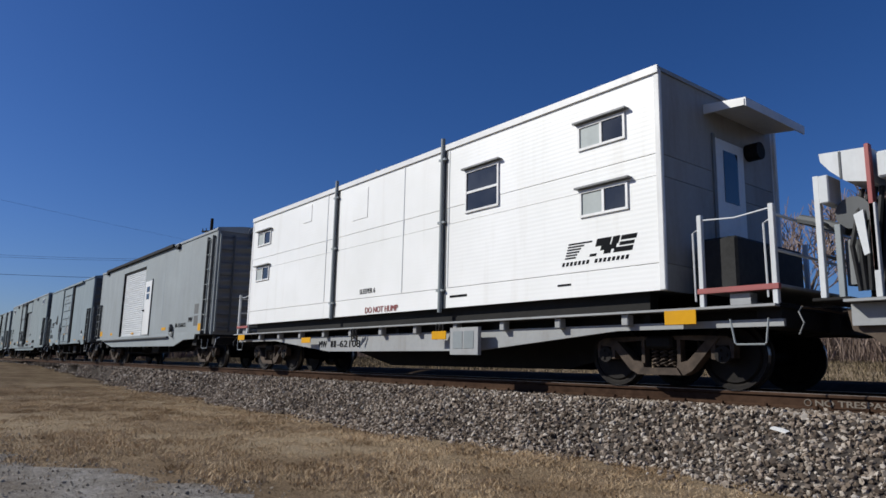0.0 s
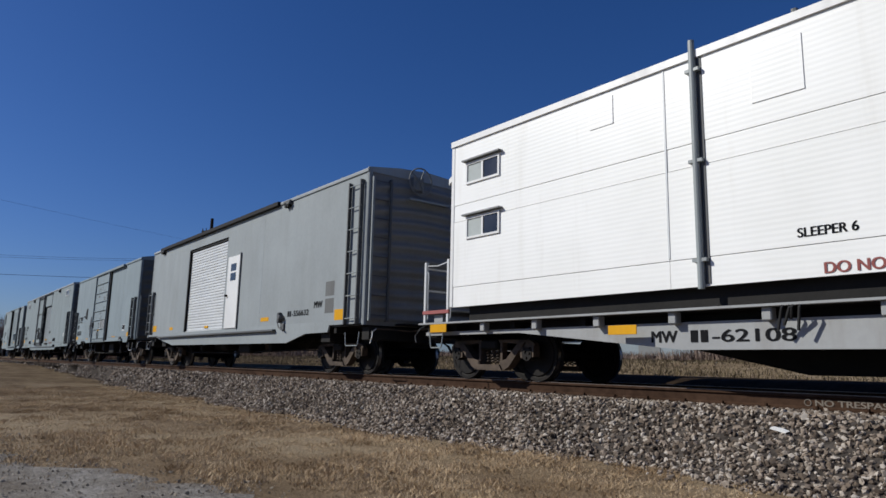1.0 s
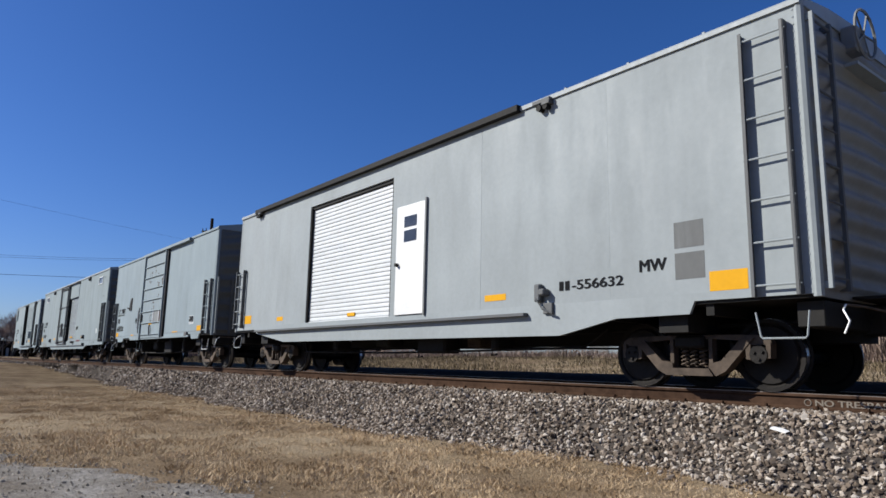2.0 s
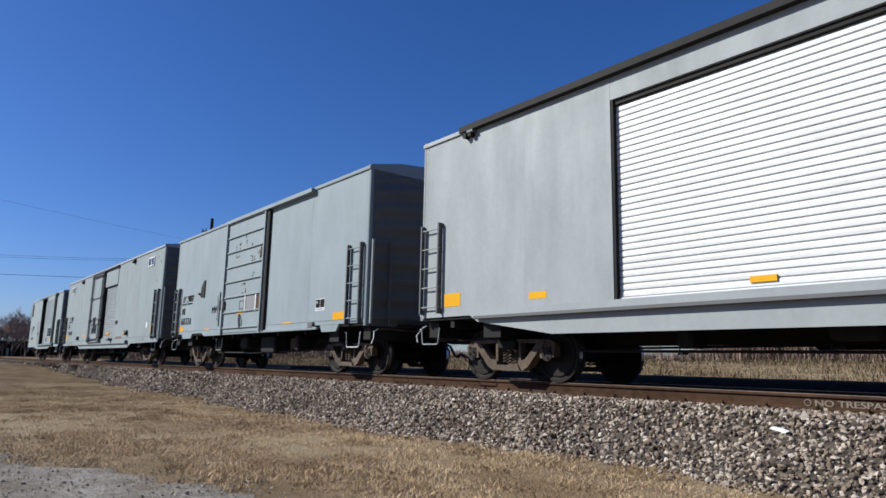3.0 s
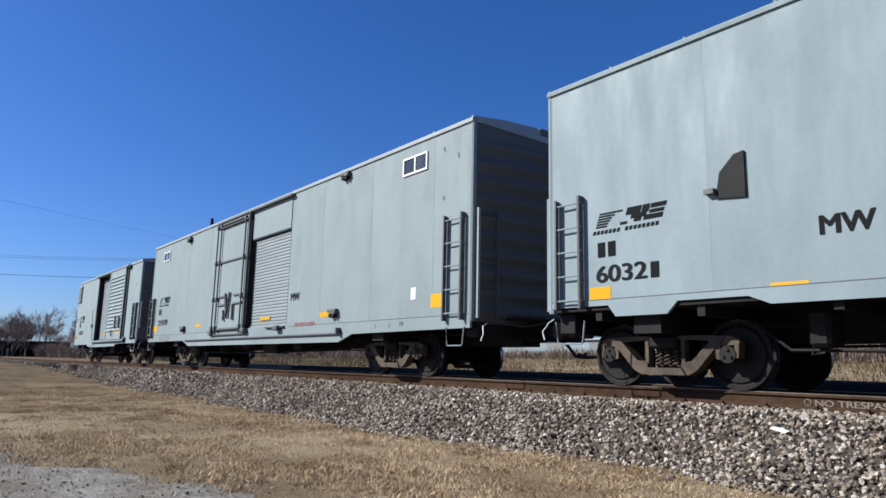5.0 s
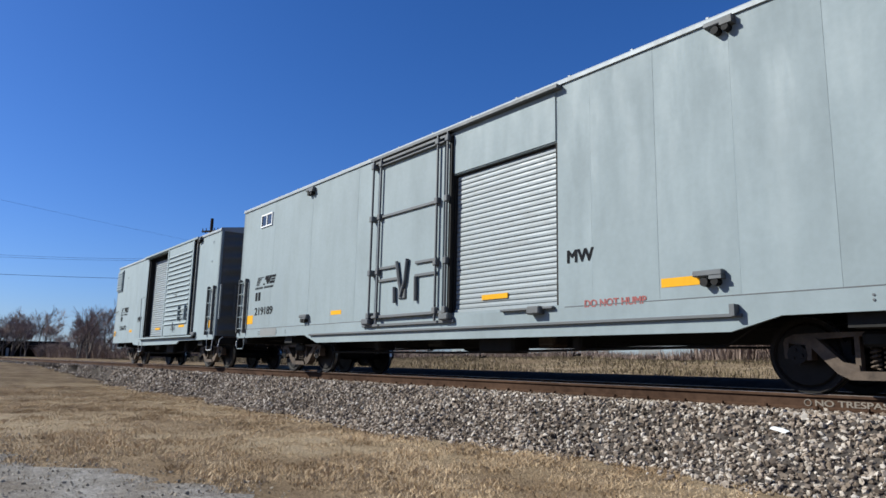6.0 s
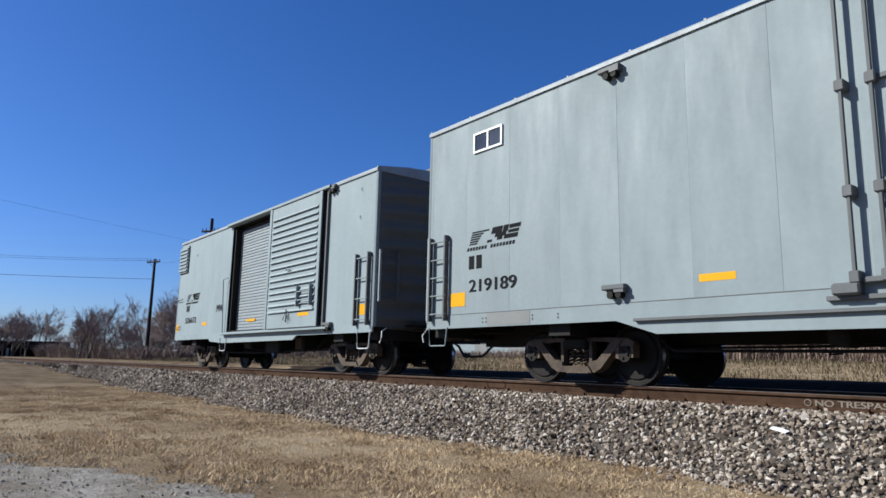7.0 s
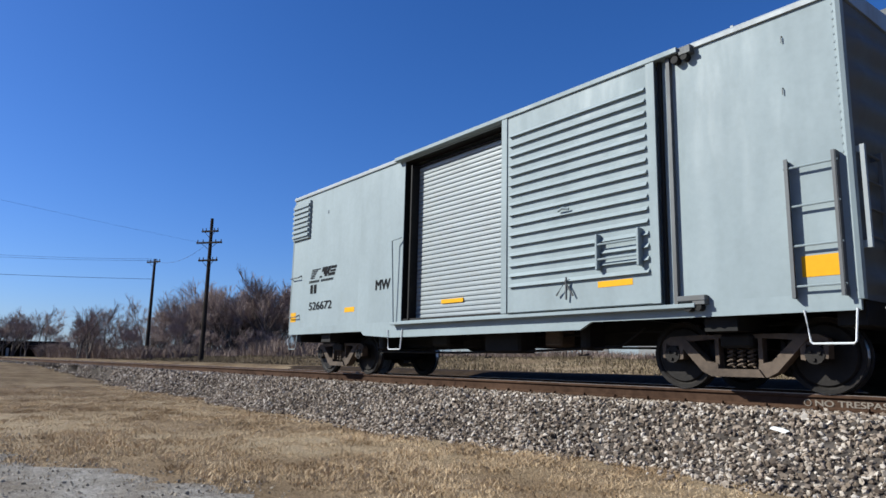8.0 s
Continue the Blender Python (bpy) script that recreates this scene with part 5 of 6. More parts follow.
    stirrup(c, -52.80, -52.40, 0.55, m), stirrup(c, -70.85, -70.42, 0.55, m)
    rivets(c, xb - 0.08, 1.0, 4.3, m), rivets(c, xa + 0.1, 1.0, 4.3, m)
    crossover(c, xb, 1, 1.0, IRON), crossover(c, xa, -1, 1.0, IRON)
    part("roof_cap", box(xb - O - 0.25, xb - O + 0.05, 0.1, 0.5, 4.5, 4.64, bev=0.02), STILE, c)
    for a in ((-53.32, -52.93, 1.22, 1.46), (-57.42, -56.9, 1.22, 1.33), (-65.7, -65.25, 1.25, 1.34), (-70.33, -69.95, 1.20, 1.43)):
        rect("yellow_patch", *a, YELLOW, c)
    rect("yellow_patch", -60.8, -60.2, 1.28, 1.36, YELLOW, c, -0.05, 0.085)
    rect("white_placard", -53.93, -53.78, 1.40, 1.62, WHITE, c)
    writing("MW", -58.92 - O, 1.68, 0.18, LETTER, c)
    writing("DO NOT HUMP", -58.62 - O, 1.04, 0.10, LETTER_RED, c, width=0.98)
    rect("overpaint_patch", -69.40, -68.45, 0.86, 1.055, SCUFF, c, 0.010)
    for x, z in ((-69.5, 0.92), (-69.42, 0.92), (-69.5, 0.98), (-69.42, 0.98), (-68.4, 0.93), (-68.4, 0.98), (-67.9, 0.93), (-67.9, 0.98), (-55.1, 0.93), (-55.1, 0.98), (-54.6, 0.93), (-54.6, 0.98)):
        part("sill_bolt", tube(bmesh.new(), [(x - O, NEAR - 0.016, z), (x - O, NEAR, z)], 0.013, 6), STILE, c)
    logo(c, -69.88, 2.20, 1.15)
    initials(c, -69.86, 1.80, 0.22, 2)
    writing("219189", -69.84 - O, 1.42, 0.2, LETTER, c, width=1.1)
    writing("121", -54.25 - O, 0.94, 0.07, LETTER, c)
    for x, z in ((-53.0, 4.1), (-53.0, 3.2), (-52.6, 3.9)):
        part("side_hook", tube(bmesh.new(), [(x - O, NEAR, z), (x - O, NEAR - 0.02, z - 0.02), (x - O, NEAR - 0.018, z - 0.08)], 0.007, 5), PATCH, c)


# -- last boxcar: louvred sliding door pushed half open over a roll-up door --
def last_car():
    xa, xb, z1 = -85.30, -72.80, 4.20
    c = start_car("boxcar", xa, xb, "pale grey boxcar with half-open ribbed door over a roll-up door", "boxcar")
    m = GREY_L
    wall_panels(c, xa, xb, 0.98, z1, 4, m, [(-80.60, -77.60, 1.0, 4.10)])
    far_side(c, xa, xb, 1.0, z1, m)
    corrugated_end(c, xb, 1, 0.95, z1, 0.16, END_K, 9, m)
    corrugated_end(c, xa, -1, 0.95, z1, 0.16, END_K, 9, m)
    roof(c, xa, xb, z1, 0.16, ROOF)
    underframe(c, xa, xb, (-83.7, -74.33))
    truck(c, -83.7), truck(c, -74.33)
    coupler(c, xb, 1), coupler(c, xa, -1)
    sill(c, [(xa, 0.86), (-82.0, 0.86), (-81.9, 0.78), (-80.9, 0.72), (-76.3, 0.74), (-76.1, 0.84), (xb, 0.84), (xb, 1.02), (xa, 1.02)], m)
    # jambs black instead of car paint: the recess's shade as a colour
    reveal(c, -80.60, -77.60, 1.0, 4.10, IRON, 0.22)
    roll_door(c, -80.42, -77.60, 1.0, 4.0, SLAT_G, 0.20, 0.083)
    d = rect("sliding_door", -77.76, -74.98, 1.02, 4.14, m, c, 0.10, -0.05, bev=0.01, label="ribbed sliding door standing half open")
    rib = bmesh.new()
    prism(rib, [(-1.24, -0.055), (1.24, -0.055), (1.24, 0.0), (-1.24, 0.0)], -0.030, 0.004)
    for v in rib.verts:
        if v.co.y < 0 and v.co.z < -0.01:
            v.co.y = -0.045
        elif v.co.y < 0:
            v.co.y = -0.006
    pieces("door_rib", mesh_of(rib, "door_rib"), m, d, [(-76.33 - O, NEAR - 0.10, 1.46 + 0.158 * k) for k in range(16)])
    for xx in (-77.70, -75.0):
        rect("door_edge", xx - 0.06, xx + 0.06, 1.02, 4.14, m, d, 0.118, -0.095)
    part("door_handle", tube(bmesh.new(), [(-76.55 - O, NEAR - 0.15, 2.42), (-76.45 - O, NEAR - 0.18, 2.44), (-76.35 - O, NEAR - 0.15, 2.42)], 0.02, 6), m, d)
    for x in (-75.85, -75.2):
        part("grab_post", box(x - O - 0.02, x - O + 0.02, NEAR - 0.20, NEAR - 0.10, 1.50, 1.98, bev=0.008), m, d)
    for z in (1.64, 1.84):
        part("grab_bar", tube(bmesh.new(), [(-75.85 - O, NEAR - 0.18, z), (-75.2 - O, NEAR - 0.18, z)], 0.014, 6), m, d)
    part("door_latch", tube(bmesh.new(), [(-76.6 - O, NEAR - 0.14, 1.22), (-76.42 - O, NEAR - 0.16, 1.40), (-76.3 - O, NEAR - 0.14, 1.2)], 0.014, 6), STILE, d)
    part("door_latch", tube(bmesh.new(), [(-76.42 - O, NEAR - 0.14, 1.15), (-76.40 - O, NEAR - 0.16, 1.46)], 0.014, 6), STILE, d)
    rect("doorpost", -74.93, -74.89, 1.0, 4.16, IRON, c, 0.05, label="dark upright door post")
    rect("doorpost", -74.80, -74.75, 1.0, 4.16, STILE, c, 0.06)
    bar_on_side(c, "upper_door_track", -80.8, -74.6, 4.16, 0.07, 0.13, m)
    bar_on_side(c, "lower_door_track", -80.8, -74.5, 0.97, 0.05, 0.12, m)
    small_lamp(c, -74.6, 4.10), small_lamp(c, -74.55, 1.0)
    lv = rect("louvre_vent", -85.28, -84.45, 3.12, 4.04, m, c, 0.05, bev=0.01, label="louvred ventilator box on the side")
    for k in range(7):
        part("louvre", prism(bmesh.new(), [(-85.26 - O, 3.18 + 0.12 * k), (-84.47 - O, 3.18 + 0.12 * k), (-84.47 - O, 3.24 + 0.12 * k), (-85.26 - O, 3.24 + 0.12 * k)], NEAR - 0.085, NEAR - 0.048), m, lv)
    part("door_lever", tube(bmesh.new(), [(-80.78 - O, NEAR - 0.05, 0.98), (-80.80 - O, NEAR - 0.12, 2.55), (-80.6 - O, NEAR - 0.05, 2.6)], 0.014, 6), m, c)
    ladder(c, -73.40, -72.90, 0.98, 2.46, m, 4)
    for z in (1.27, 2.20):
        part("grab_iron", tube(bmesh.new(), [(-85.26 - O, NEAR, z), (-85.24 - O, NEAR - 0.07, z), (-84.82 - O, NEAR - 0.07, z), (-84.80 - O, NEAR, z + 0.05)], 0.014, 6), STILE, c)
    end_ladder(c, xb, 1, 1.45, 2.50, SLAT_G, 4), end_ladder(c, xa, -1, 1.0, 2.5, m, 4)
    stirrup(c, -73.28, -72.86, 0.52, SLAT), stirrup(c, -85.2, -84.85, 0.52, m), stirrup(c, -80.95, -80.55, 0.50, SLAT)
    rivets(c, xb - 0.05, 1.0, 4.1, m)
    crossover(c, xb, 1, 0.98, IRON)
    part("roof_cap", box(xb - O - 0.3, xb - O + 0.06, -0.1, 0.35, 4.3, 4.52, bev=0.02), STILE, c)
    part("marker_lamp", tube(bmesh.new(), [(xb - O + 0.05, 0.35, 4.25), (xb - O + 0.2, 0.35, 4.25)], 0.075, 10), WHITE, c)
    for a in ((-73.33, -72.95, 1.20, 1.42), (-85.25, -84.98, 1.16, 1.38), (-82.7, -82.3, 1.28, 1.38)):
        rect("yellow_patch", *a, YELLOW, c)
    rect("yellow_patch", -75.9, -75.35, 1.28, 1.36, YELLOW, d, 0.104, -0.09)
    rect("yellow_patch", -79.6, -79.0, 1.30, 1.37, YELLOW, c, -0.165, 0.2)
    writing("MW", -81.5 - O, 1.66, 0.2, LETTER, c)
    logo(c, -84.35, 2.12, 1.15)
    initials(c, -84.3, 1.78, 0.2, 2)
    writing("526672", -84.32 - O, 1.40, 0.18, LETTER, c, width=1.05)
    for x, z in ((-73.38, 3.9), (-73.4, 3.3), (-83.6, 3.65)):
        part("side_hook", tube(bmesh.new(), [(x - O, NEAR, z), (x - O, NEAR - 0.02, z - 0.02), (x - O, NEAR - 0.018, z - 0.08)], 0.007, 5), PATCH, c)
    part("tail_hose", tube(bmesh.new(), [(-85.4 - O, -1.1, 0.9), (-85.45 - O, -1.12, 0.6)], 0.02, 5), RUBBER, c)


def flat_deck(c, xa, xb, belly):
    """Deck, side sills with a wide top flange, deep centre sill."""
    part("deck", box(xa - O, xb - O, -1.45, 1.45, 0.92, 0.965), IRON, c)
    for s in (-1, 1):
        part("top_flange", box(xa - O, xb - O, min(s * 1.40, s * 1.56), max(s * 1.40, s * 1.56), 0.925, 0.952), DECK, c)
    bm = bmesh.new()
    prism(bm, [(xa - O + 0.2, 0.915), (xb - O - 0.2, 0.915), (xb - O - 0.2, 0.70), (belly[3] - O, 0.66), (belly[2] - O, 0.20), (belly[1] - O, 0.20), (belly[0] - O, 0.66), (xa - O + 0.2, 0.70)], -0.35, 0.35)
    cs = part("centre_sill", bm, IRON, c)
    pieces("cross_bearer", mesh_of(box(-0.05, 0.05, -1.36, 1.36, 0.74, 0.912), "cross_bearer"), IRON, cs, [(xa - O + 0.8 + 1.4 * k, 0, 0) for k in range(int((xb - xa) / 1.4))])


# -- two-storey white sleeper on a flatcar --
def sleeper_flatcar():
    xa, xb = -18.55, -3.42
    c = start_car("flatcar", xa, xb, "grey flatcar with stake pockets carrying a white bunkhouse", "flatcar")
    flat_deck(c, xa, xb, (-14.6, -12.4, -7.4, -5.3))
    truck(c, -17.2), truck(c, -5.18)
    coupler(c, xb, 1, STILE), coupler(c, xa, -1, STILE)
    for s, nm in ((NEAR + 0.15, "side_sill"), (1.33, "side_sill")):
        part(nm, prism(bmesh.new(), [(x - O, z) for x, z in ((xa, 0.80 if s < 0 else 0.92), (xa, 0.74), (-16.2, 0.74), (-13.4, 0.47), (-8.4, 0.47), (-5.6, 0.72), (xb, 0.72), (xb, 0.80 if s < 0 else 0.92))], s, s + 0.05), DECK, c)
    # black plate added behind the open gap to stand for its shade
    part("inner_sill", box(xa - O + 0.1, xb - O - 0.1, NEAR + 0.40, NEAR + 0.44, 0.74, 0.915), IRON, c)
    bm = bmesh.new()
    bx(bm, -0.055, 0.055, NEAR + 0.03, NEAR + 0.155, 0.775, 0.926, bev=0.012)
    pieces("stake_pocket", mesh_of(bm, "stake_pocket"), DECK, c, [(-16.91 + 1.152 * k - O, 0, 0) for k in range(11)])
    pl = rect("window_crate", -8.80, -8.10, 0.40, 0.84, DECK, c, 0.10, -0.03, label="pale boxed panel hung on the sill")
    rect("pane", -8.72, -8.48, 0.50, 0.78, SLAT_G, pl, 0.106, -0.09), rect("pane", -8.44, -8.20, 0.50, 0.78, SLAT_G, pl, 0.106, -0.09)
    for x in (-12.1, -9.25):
        for k in range(4):
            part("hose", tube(bmesh.new(), [(x - O + 0.06 * k, NEAR + 0.0, 0.955), (x - O + 0.05 * k + 0.03 * (k % 2), NEAR - 0.04, 0.90), (x - O + 0.07 * k - 0.08, NEAR + 0.02, 0.66 + 0.06 * ((k * 7) % 3))], 0.016, 5), RUBBER, c)
    for a in ((-4.76, -4.34, 0.76, 0.91), (-14.36, -13.92, 0.66, 0.76), (-9.4, -9.0, 0.66, 0.78), (-18.2, -17.75, 0.78, 0.90)):
        part("yellow_plate", box(a[0] - O, a[1] - O, NEAR - 0.032, NEAR - 0.02, a[2], a[3] + 0.02, bev=0.003), YELLOW, c)
    writing("MW", -13.82 - O, 0.56, 0.14, LETTER, c, y=NEAR + 0.146)
    bm = bmesh.new()
    for k in range(2):
        bx(bm, -13.28 - O + 0.13 * k, -13.28 - O + 0.13 * k + 0.09, NEAR + 0.142, NEAR + 0.15, 0.56, 0.70)
    part("painted_bar", bm, LETTER, c)
    writing("-62108", -13.0 - O, 0.56, 0.14, LETTER, c, width=0.95, y=NEAR + 0.146)
    # end platforms with posts, red edge beams and steps
    for x0, x1, s in ((-4.36, -3.40, 1), (-18.55, -17.80, -1)):
        pf = part("end_platform", box(x0 - O, x1 - O, -1.42, 1.35, 1.13, 1.17, bev=0.008), DECK, c, "raised end platform with a faded red edge")
        part("platform_edge", box(x0 - O, x1 - O, -1.482, -1.425, 1.11, 1.175, bev=0.006), RED, pf)
        for x in (x0 + 0.05, x1 - 0.05):
            part("platform_post", box(x - O - 0.03, x - O + 0.03, -1.47, -1.41, 0.94, 2.06, bev=0.006), SLAT, pf)
            part("platform_post", box(x - O - 0.03, x - O + 0.03, 1.30, 1.36, 0.95, 2.06, bev=0.006), SLAT, pf)
            part("post_rod", tube(bmesh.new(), [(x - O - 0.08 * s, -1.46, 1.03), (x - O - 0.09 * s, -1.46, 1.85), (x - O, -1.44, 1.9)], 0.012, 5), SLAT, pf)
        part("chain", tube(bmesh.new(), [(x0 + 0.05 - O, -1.44, 2.0), ((x0 + x1) / 2 - O, -1.44, 1.97), (x1 - 0.05 - O, -1.44, 2.02)], 0.01, 4), SLAT, pf)
        for z in (1.55, 1.95):
            part("end_rail", tube(bmesh.new(), [((x1 if s > 0 else x0) - s * 0.05 - O, -1.44, z), ((x1 if s > 0 else x0) - s * 0.05 - O, 1.33, z)], 0.018, 5), SLAT, pf)
        stirrup(c, (x0 + x1) / 2, (x0 + x1) / 2 + 0.35 * s if s > 0 else (x0 + x1) / 2 + 0.3, 0.52, SLAT_G, 0.80)
        part("brake_stand", box((x0 + x1) / 2 - O - 0.12, (x0 + x1) / 2 - O + 0.12, -1.40, -1.25, 0.95, 1.10), DECK, c)
    part("spare_panel", box(-4.62 - O, -4.1 - O, -1.0, 0.75, 1.17, 1.86, bev=0.03), RUBBER, c, "dark box on the end platform")


def bunkhouse():
    xa, xb, z0, z1 = -17.66, -4.78, 1.19, 4.06
    c = start_car("bunkhouse", xa, xb, "white two-storey bunkhouse module riding on a flatcar", "bunkhouse")
    seams = (1.19, 1.535, 2.655, 2.945, 4.06)
    cuts = (xa, -13.43, -9.22, xb)
    for k, (p, q) in enumerate(zip(seams, seams[1:])):
        for a, b_ in zip(cuts, cuts[1:]):
            part("wall_panel", box(a - O + 0.003, b_ - O - 0.003, NEAR - 0.004 * (k % 2), NEAR + 0.05, p + 0.004, q - 0.004), SIDING, c)
    part("core", box(xa - O + 0.06, xb - O - 0.06, NEAR + 0.045, 1.46, z0 + 0.02, z1), PATCH, c)
    part("far_wall", box(xa - O, xb - O, 1.465, 1.53, z0, z1), SIDING, c)
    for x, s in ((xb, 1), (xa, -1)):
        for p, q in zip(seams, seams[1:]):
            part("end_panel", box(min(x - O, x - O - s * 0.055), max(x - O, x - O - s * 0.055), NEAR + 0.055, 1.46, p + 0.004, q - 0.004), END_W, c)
        for y in (NEAR - 0.012, 1.50):
            part("corner_trim", box(x - O - 0.05, x - O + 0.045, y, y + 0.06, z0, z1, bev=0.012), WHITE, c)
        d = part("end_door", box(min(x - O, x - O + s * 0.03), max(x - O, x - O + s * 0.03), -0.2, 0.55, 1.25, 3.45, bev=0.006), WHITE, c, "white end door with a tall window")
        part("pane", box(min(x - O + s * 0.028, x - O + s * 0.036), max(x - O + s * 0.028, x - O + s * 0.036), -0.02, 0.36, 2.55, 3.3), GLASS, d)
        part("door_trim", box(min(x - O, x - O + s * 0.025), max(x - O, x - O + s * 0.025), -0.27, -0.205, 1.22, 3.5), PATCH, d)
        aw = bmesh.new()
        ya, yb, out, za = (-0.42, 1.28, 0.58, 3.77) if s > 0 else (-1.22, 0.45, 0.50, 3.58)
        prism(aw, [(x - O, 3.88), (x - O, 3.84), (x - O + s * out, za), (x - O + s * out, za + 0.04)], ya, yb)
        prism(aw, [(x - O, 3.86), (x - O + s * out, za + 0.02), (x - O + s * out, za - 0.07), (x - O, 3.74)], ya - 0.012, ya + 0.012)
        bx(aw, min(x - O + s * out, x - O + s * (out + 0.02)), max(x - O + s * out, x - O + s * (out + 0.02)), ya, yb, za - 0.08, za + 0.04)
        part("awning", aw, WHITE, c, "sloped white metal awning over the end door")
        part("end_lamp", tube(bmesh.new(), [(x - O, 0.74, 3.42), (x - O + s * 0.2, 0.74, 3.42)], 0.13, 12), IRON, c)
    rb = bmesh.new()
    prism(rb, [(xa - O - 0.04, z1 + 0.055), (xb - O + 0.04, z1 + 0.055), (xb - O + 0.04, z1 - 0.045), (xa - O - 0.04, z1 - 0.045)], NEAR - 0.035, NEAR + 0.0)
    part("eave_trim", rb, WHITE, c)
    part("roof", box(xa - O - 0.03, xb - O + 0.03, NEAR, 1.55, z1 - 0.002, z1 + 0.05), ROOF, c)
    bm = bmesh.new()
    bx(bm, xa - O + 0.3, xb - O - 0.3, -1.38, -1.2, 0.965, z0 + 0.02)
    bx(bm, xa - O + 0.3, xb - O - 0.3, 1.2, 1.38, 0.965, z0 + 0.02)
    part("skid", bm, IRON, c)
    for x, za in ((-9.17, 1.12), (-13.00, 1.16)):
        part("vent_pipe", tube(bmesh.new(), [(x - O, NEAR - 0.045, za), (x - O, NEAR - 0.045, 2.6), (x - O, NEAR - 0.045, 4.24)], 0.040, 12), SLAT_G, c, "grey vent pipe up the side")
        # flat dark strip beside the pipe, painted as its shade on the wall
        rect("pipe_backing", x + 0.035, x + 0.10, za + 0.06, 4.02, STILE, c, 0.012)
        for z in (1.5, 2.7, 3.85):
            part("pipe_strap", box(x - O - 0.09, x - O + 0.09, NEAR - 0.07, NEAR + 0.002, z - 0.02, z + 0.02), SLAT_G, c)
    part("roof_vent", tube(bmesh.new(), [(-11.9 - O, NEAR + 0.3, 4.1), (-11.9 - O, NEAR + 0.3, 4.32)], 0.04, 8), PATCH, c)
    slide_window(c, -17.30, -16.47, 3.27, 3.64, curtain=1), slide_window(c, -17.28, -16.46, 2.32, 2.69, curtain=1)
    slide_window(c, -6.08, -5.27, 3.26, 3.63, curtain=1), slide_window(c, -6.06, -5.25, 2.29, 2.67, curtain=1)
    slide_window(c, -8.56, -7.73, 2.77, 3.50, bars=0)
    for a in ((-14.62, -14.22, 3.52, 3.93), (-12.30, -11.72, 3.22, 3.86)):
        rect("access_panel", *a, SIDING, c, 0.014, bev=0.003)
    for x in (-13.43, -9.02, -10.4):
        rect("seam_strip", x - 0.012, x + 0.012, 1.56, 4.0, SLAT, c, 0.012)
    logo(c, -6.38, 1.73, 1.16)
    writing("SLEEPER 6", -11.9 - O, 1.62, 0.10, LETTER, c, width=0.58)
    writing("DO NOT HUMP", -11.66 - O, 1.222, 0.115, LETTER_RED, c, width=1.15)
    rect("stencil_bar", -8.95, -8.5, 1.36, 1.40, LETTER, c), rect("stencil_bar", -6.5, -6.25, 1.36, 1.39, LETTER, c)


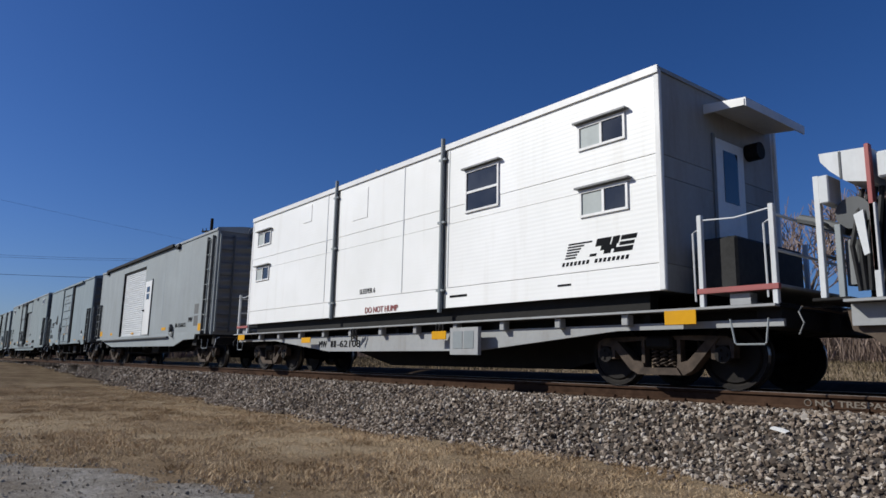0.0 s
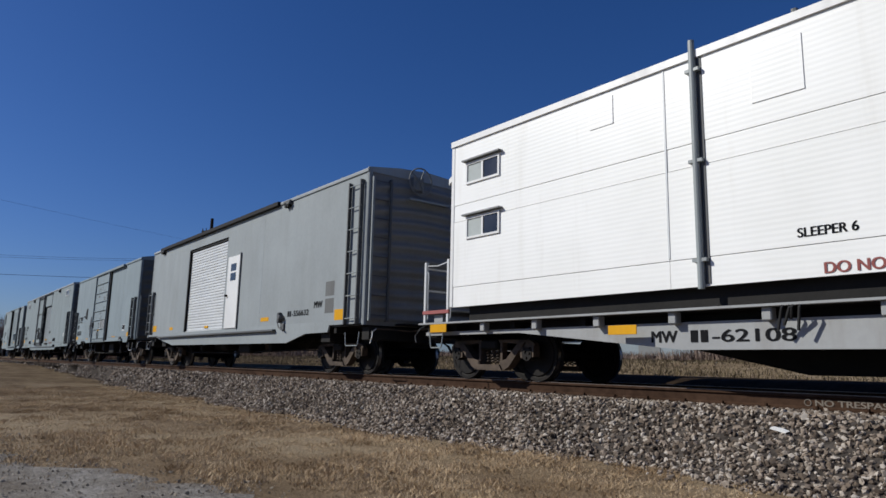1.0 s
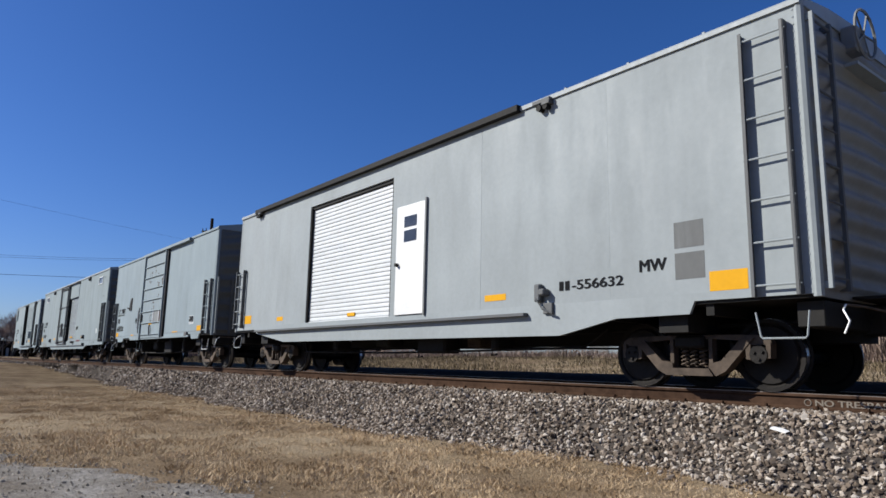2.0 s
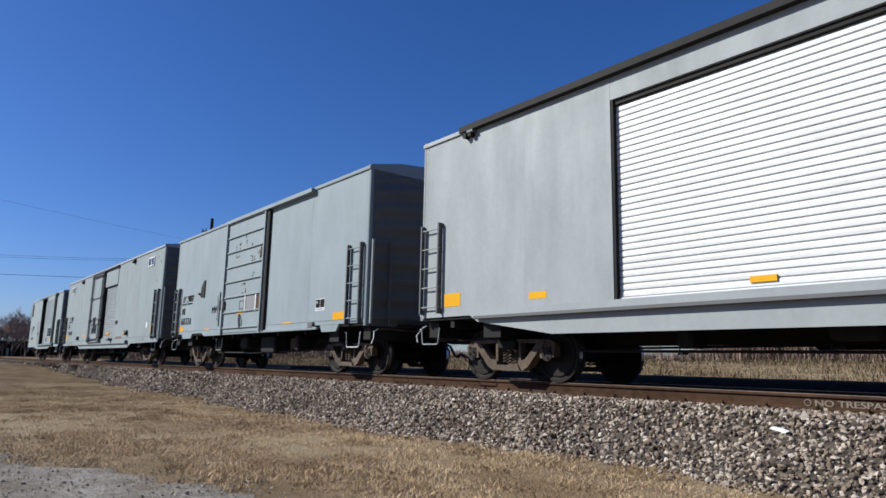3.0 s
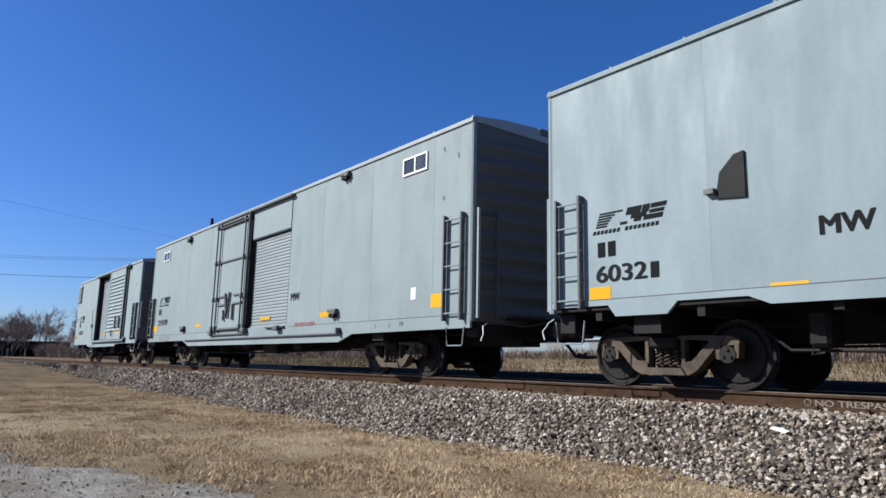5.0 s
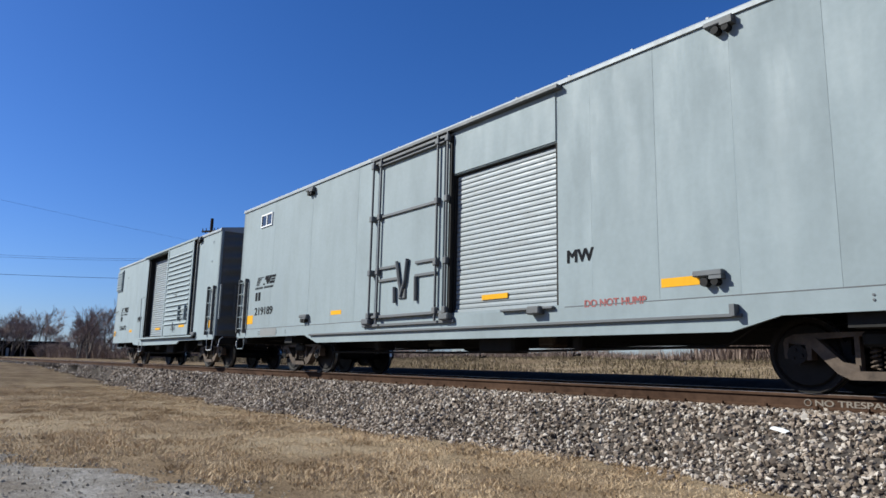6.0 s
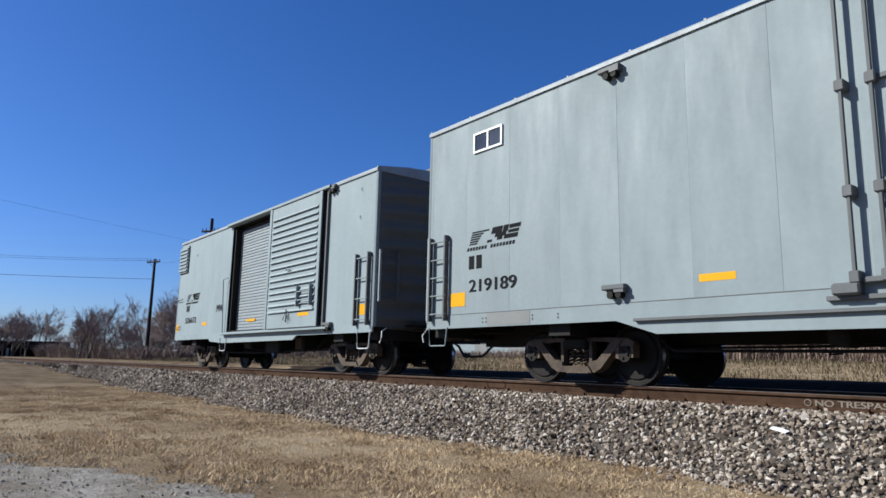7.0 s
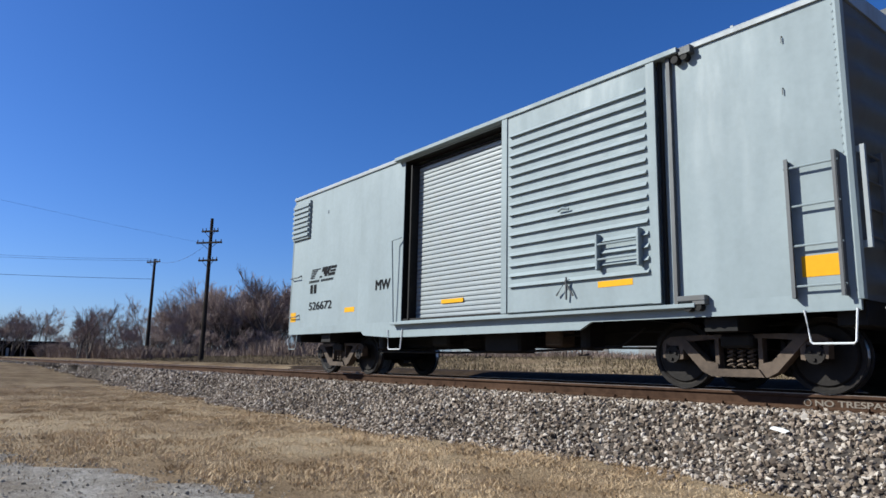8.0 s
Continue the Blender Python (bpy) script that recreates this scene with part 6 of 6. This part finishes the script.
# -- the car ahead: flat with posts, pale cabinets and machinery --
def machine_flatcar():
    xa, xb = -2.75, 12.0
    c = start_car("flatcar", xa, xb, "work flatcar loaded with pale cabinets and dark machinery", "flatcar")
    flat_deck(c, xa, xb, (2.2, 4.4, 6.5, 8.4))
    part("side_sill", prism(bmesh.new(), [(x - O, z) for x, z in ((xa, 0.93), (xa, 0.70), (xb, 0.70), (xb, 0.93))], NEAR + 0.15, NEAR + 0.2), DECK, c)
    truck(c, -0.6), truck(c, 10.0)
    part("tail_platform", box(-3.10 - O, xa - O + 0.02, -1.42, 1.42, 0.955, 0.99, bev=0.008), IRON, c)
    for x, y, h, m_ in ((-2.99, -1.37, 2.28, SLAT), (-2.84, -1.30, 1.75, SLAT_G), (-3.04, 0.2, 2.0, SLAT_G), (-3.04, 1.3, 2.3, SLAT_G), (-2.47, -1.40, 1.9, SLAT), (-1.4, -1.4, 2.6, SLAT_G), (0.6, -1.4, 2.6, SLAT_G)):
        part("deck_post", box(x - O - 0.03, x - O + 0.03, y - 0.03, y + 0.03, 0.96, h, bev=0.006), m_, c)
    for z in (1.45, 1.8):
        part("guard_rail", tube(bmesh.new(), [(-3.02 - O, -1.35, z), (-3.02 - O, 1.3, z)], 0.02, 6), SLAT_G, c)
    part("cabinet", prism(bmesh.new(), [(x - O, z) for x, z in ((-2.94, 2.51), (-2.93, 2.42), (-2.84, 2.30), (-2.70, 2.17), (-2.47, 2.12), (-2.47, 2.48))], -1.40, -0.75), SLAT, c, "pale steel cowl with a sloped underside")
    part("cowl_seam", box(-2.75 - O, -2.73 - O, -1.408, -1.39, 2.2, 2.49), STILE, c)
    part("cabinet_edge", box(-2.50 - O, -2.455 - O, -1.43, -1.35, 1.22, 2.51, bev=0.006), RED, c, "faded red corner post")
    part("cabinet", box(-2.96 - O, -2.86 - O, -1.42, -1.10, 1.97, 2.27, bev=0.012), SLAT, c, "small pale steel box on a post")
    part("cabinet", box(-2.42 - O, -1.9 - O, -1.38, -0.8, 2.15, 2.42, bev=0.02), SLAT, c, "pale steel cabinet")
    part("guard_panel", prism(bmesh.new(), [(x - O, z) for x, z in ((-2.64, 1.80), (-2.55, 1.84), (-2.52, 1.40), (-2.57, 1.38), (-2.60, 1.55))], -1.44, -1.41), SLAT, c)
    part("fan_drum", tube(bmesh.new(), [(-2.70 - O, -1.28, 1.86), (-2.70 - O, -0.9, 1.86)], 0.17, 14), STILE, c)
    part("air_filter", tube(bmesh.new(), [(-2.72 - O, -1.18, 1.12), (-2.72 - O, -1.18, 1.58)], 0.11, 12), PATCH, c)
    part("tow_boom", tube(bmesh.new(), [(-3.36 - O, -0.95, 1.94), (-3.15 - O, -1.05, 1.86), (-2.8 - O, -1.15, 1.70)], 0.055, 8), STILE, c)
    part("draft_casting", prism(bmesh.new(), [(x - O, z) for x, z in ((-2.82, 0.88), (-2.2, 0.90), (-2.2, 0.50), (-2.45, 0.44), (-2.62, 0.60), (-2.78, 0.66))], -1.30, -0.9), FRAME, c, "dusty cast steel bracket")
    part("engine_housing", box(-2.66 - O, 0.6 - O, -1.15, 1.1, 0.96, 2.0, bev=0.06), IRON, c, "dark greasy engine housing")
    part("exhaust_hood", box(-1.9 - O, 0.2 - O, -0.6, 0.9, 2.0, 2.55, bev=0.06), IRON, c)
    for k in range(7):
        part("hydraulic_hose", tube(bmesh.new(), [(-2.68 - O + 0.05 * k, -1.28, 1.05), (-2.70 - O + 0.07 * k, -1.36 + 0.02 * k, 1.5), (-2.62 - O + 0.06 * k, -1.2, 2.1)], 0.028, 6), RUBBER, c)
    part("tank", tube(bmesh.new(), [(1.9 - O, 0, 1.7), (5.5 - O, 0, 1.7)], 0.65, 18), SLAT_G, c)


tool_car()
rib_door_car()
shop_car()
last_car()
sleeper_flatcar()
bunkhouse()
machine_flatcar()


# ---- movement: the whole train at one steady speed, wheels turning with it ----
def motions():
    for car, x in cars:
        walk(car, [(t * 0.5, pose(x + SPEED * t * 0.5 + 0.00302 * t * t * 0.25, TRACK_Y, 0)) for t in range(17)])
    step = 1 / 15
    for wheel, x in wheelsets:
        walk(wheel, [(k * step, pose(x, 0, 0.424, 0, math.degrees(SPEED * k * step / 0.424), 0)) for k in range(121)])


motions()
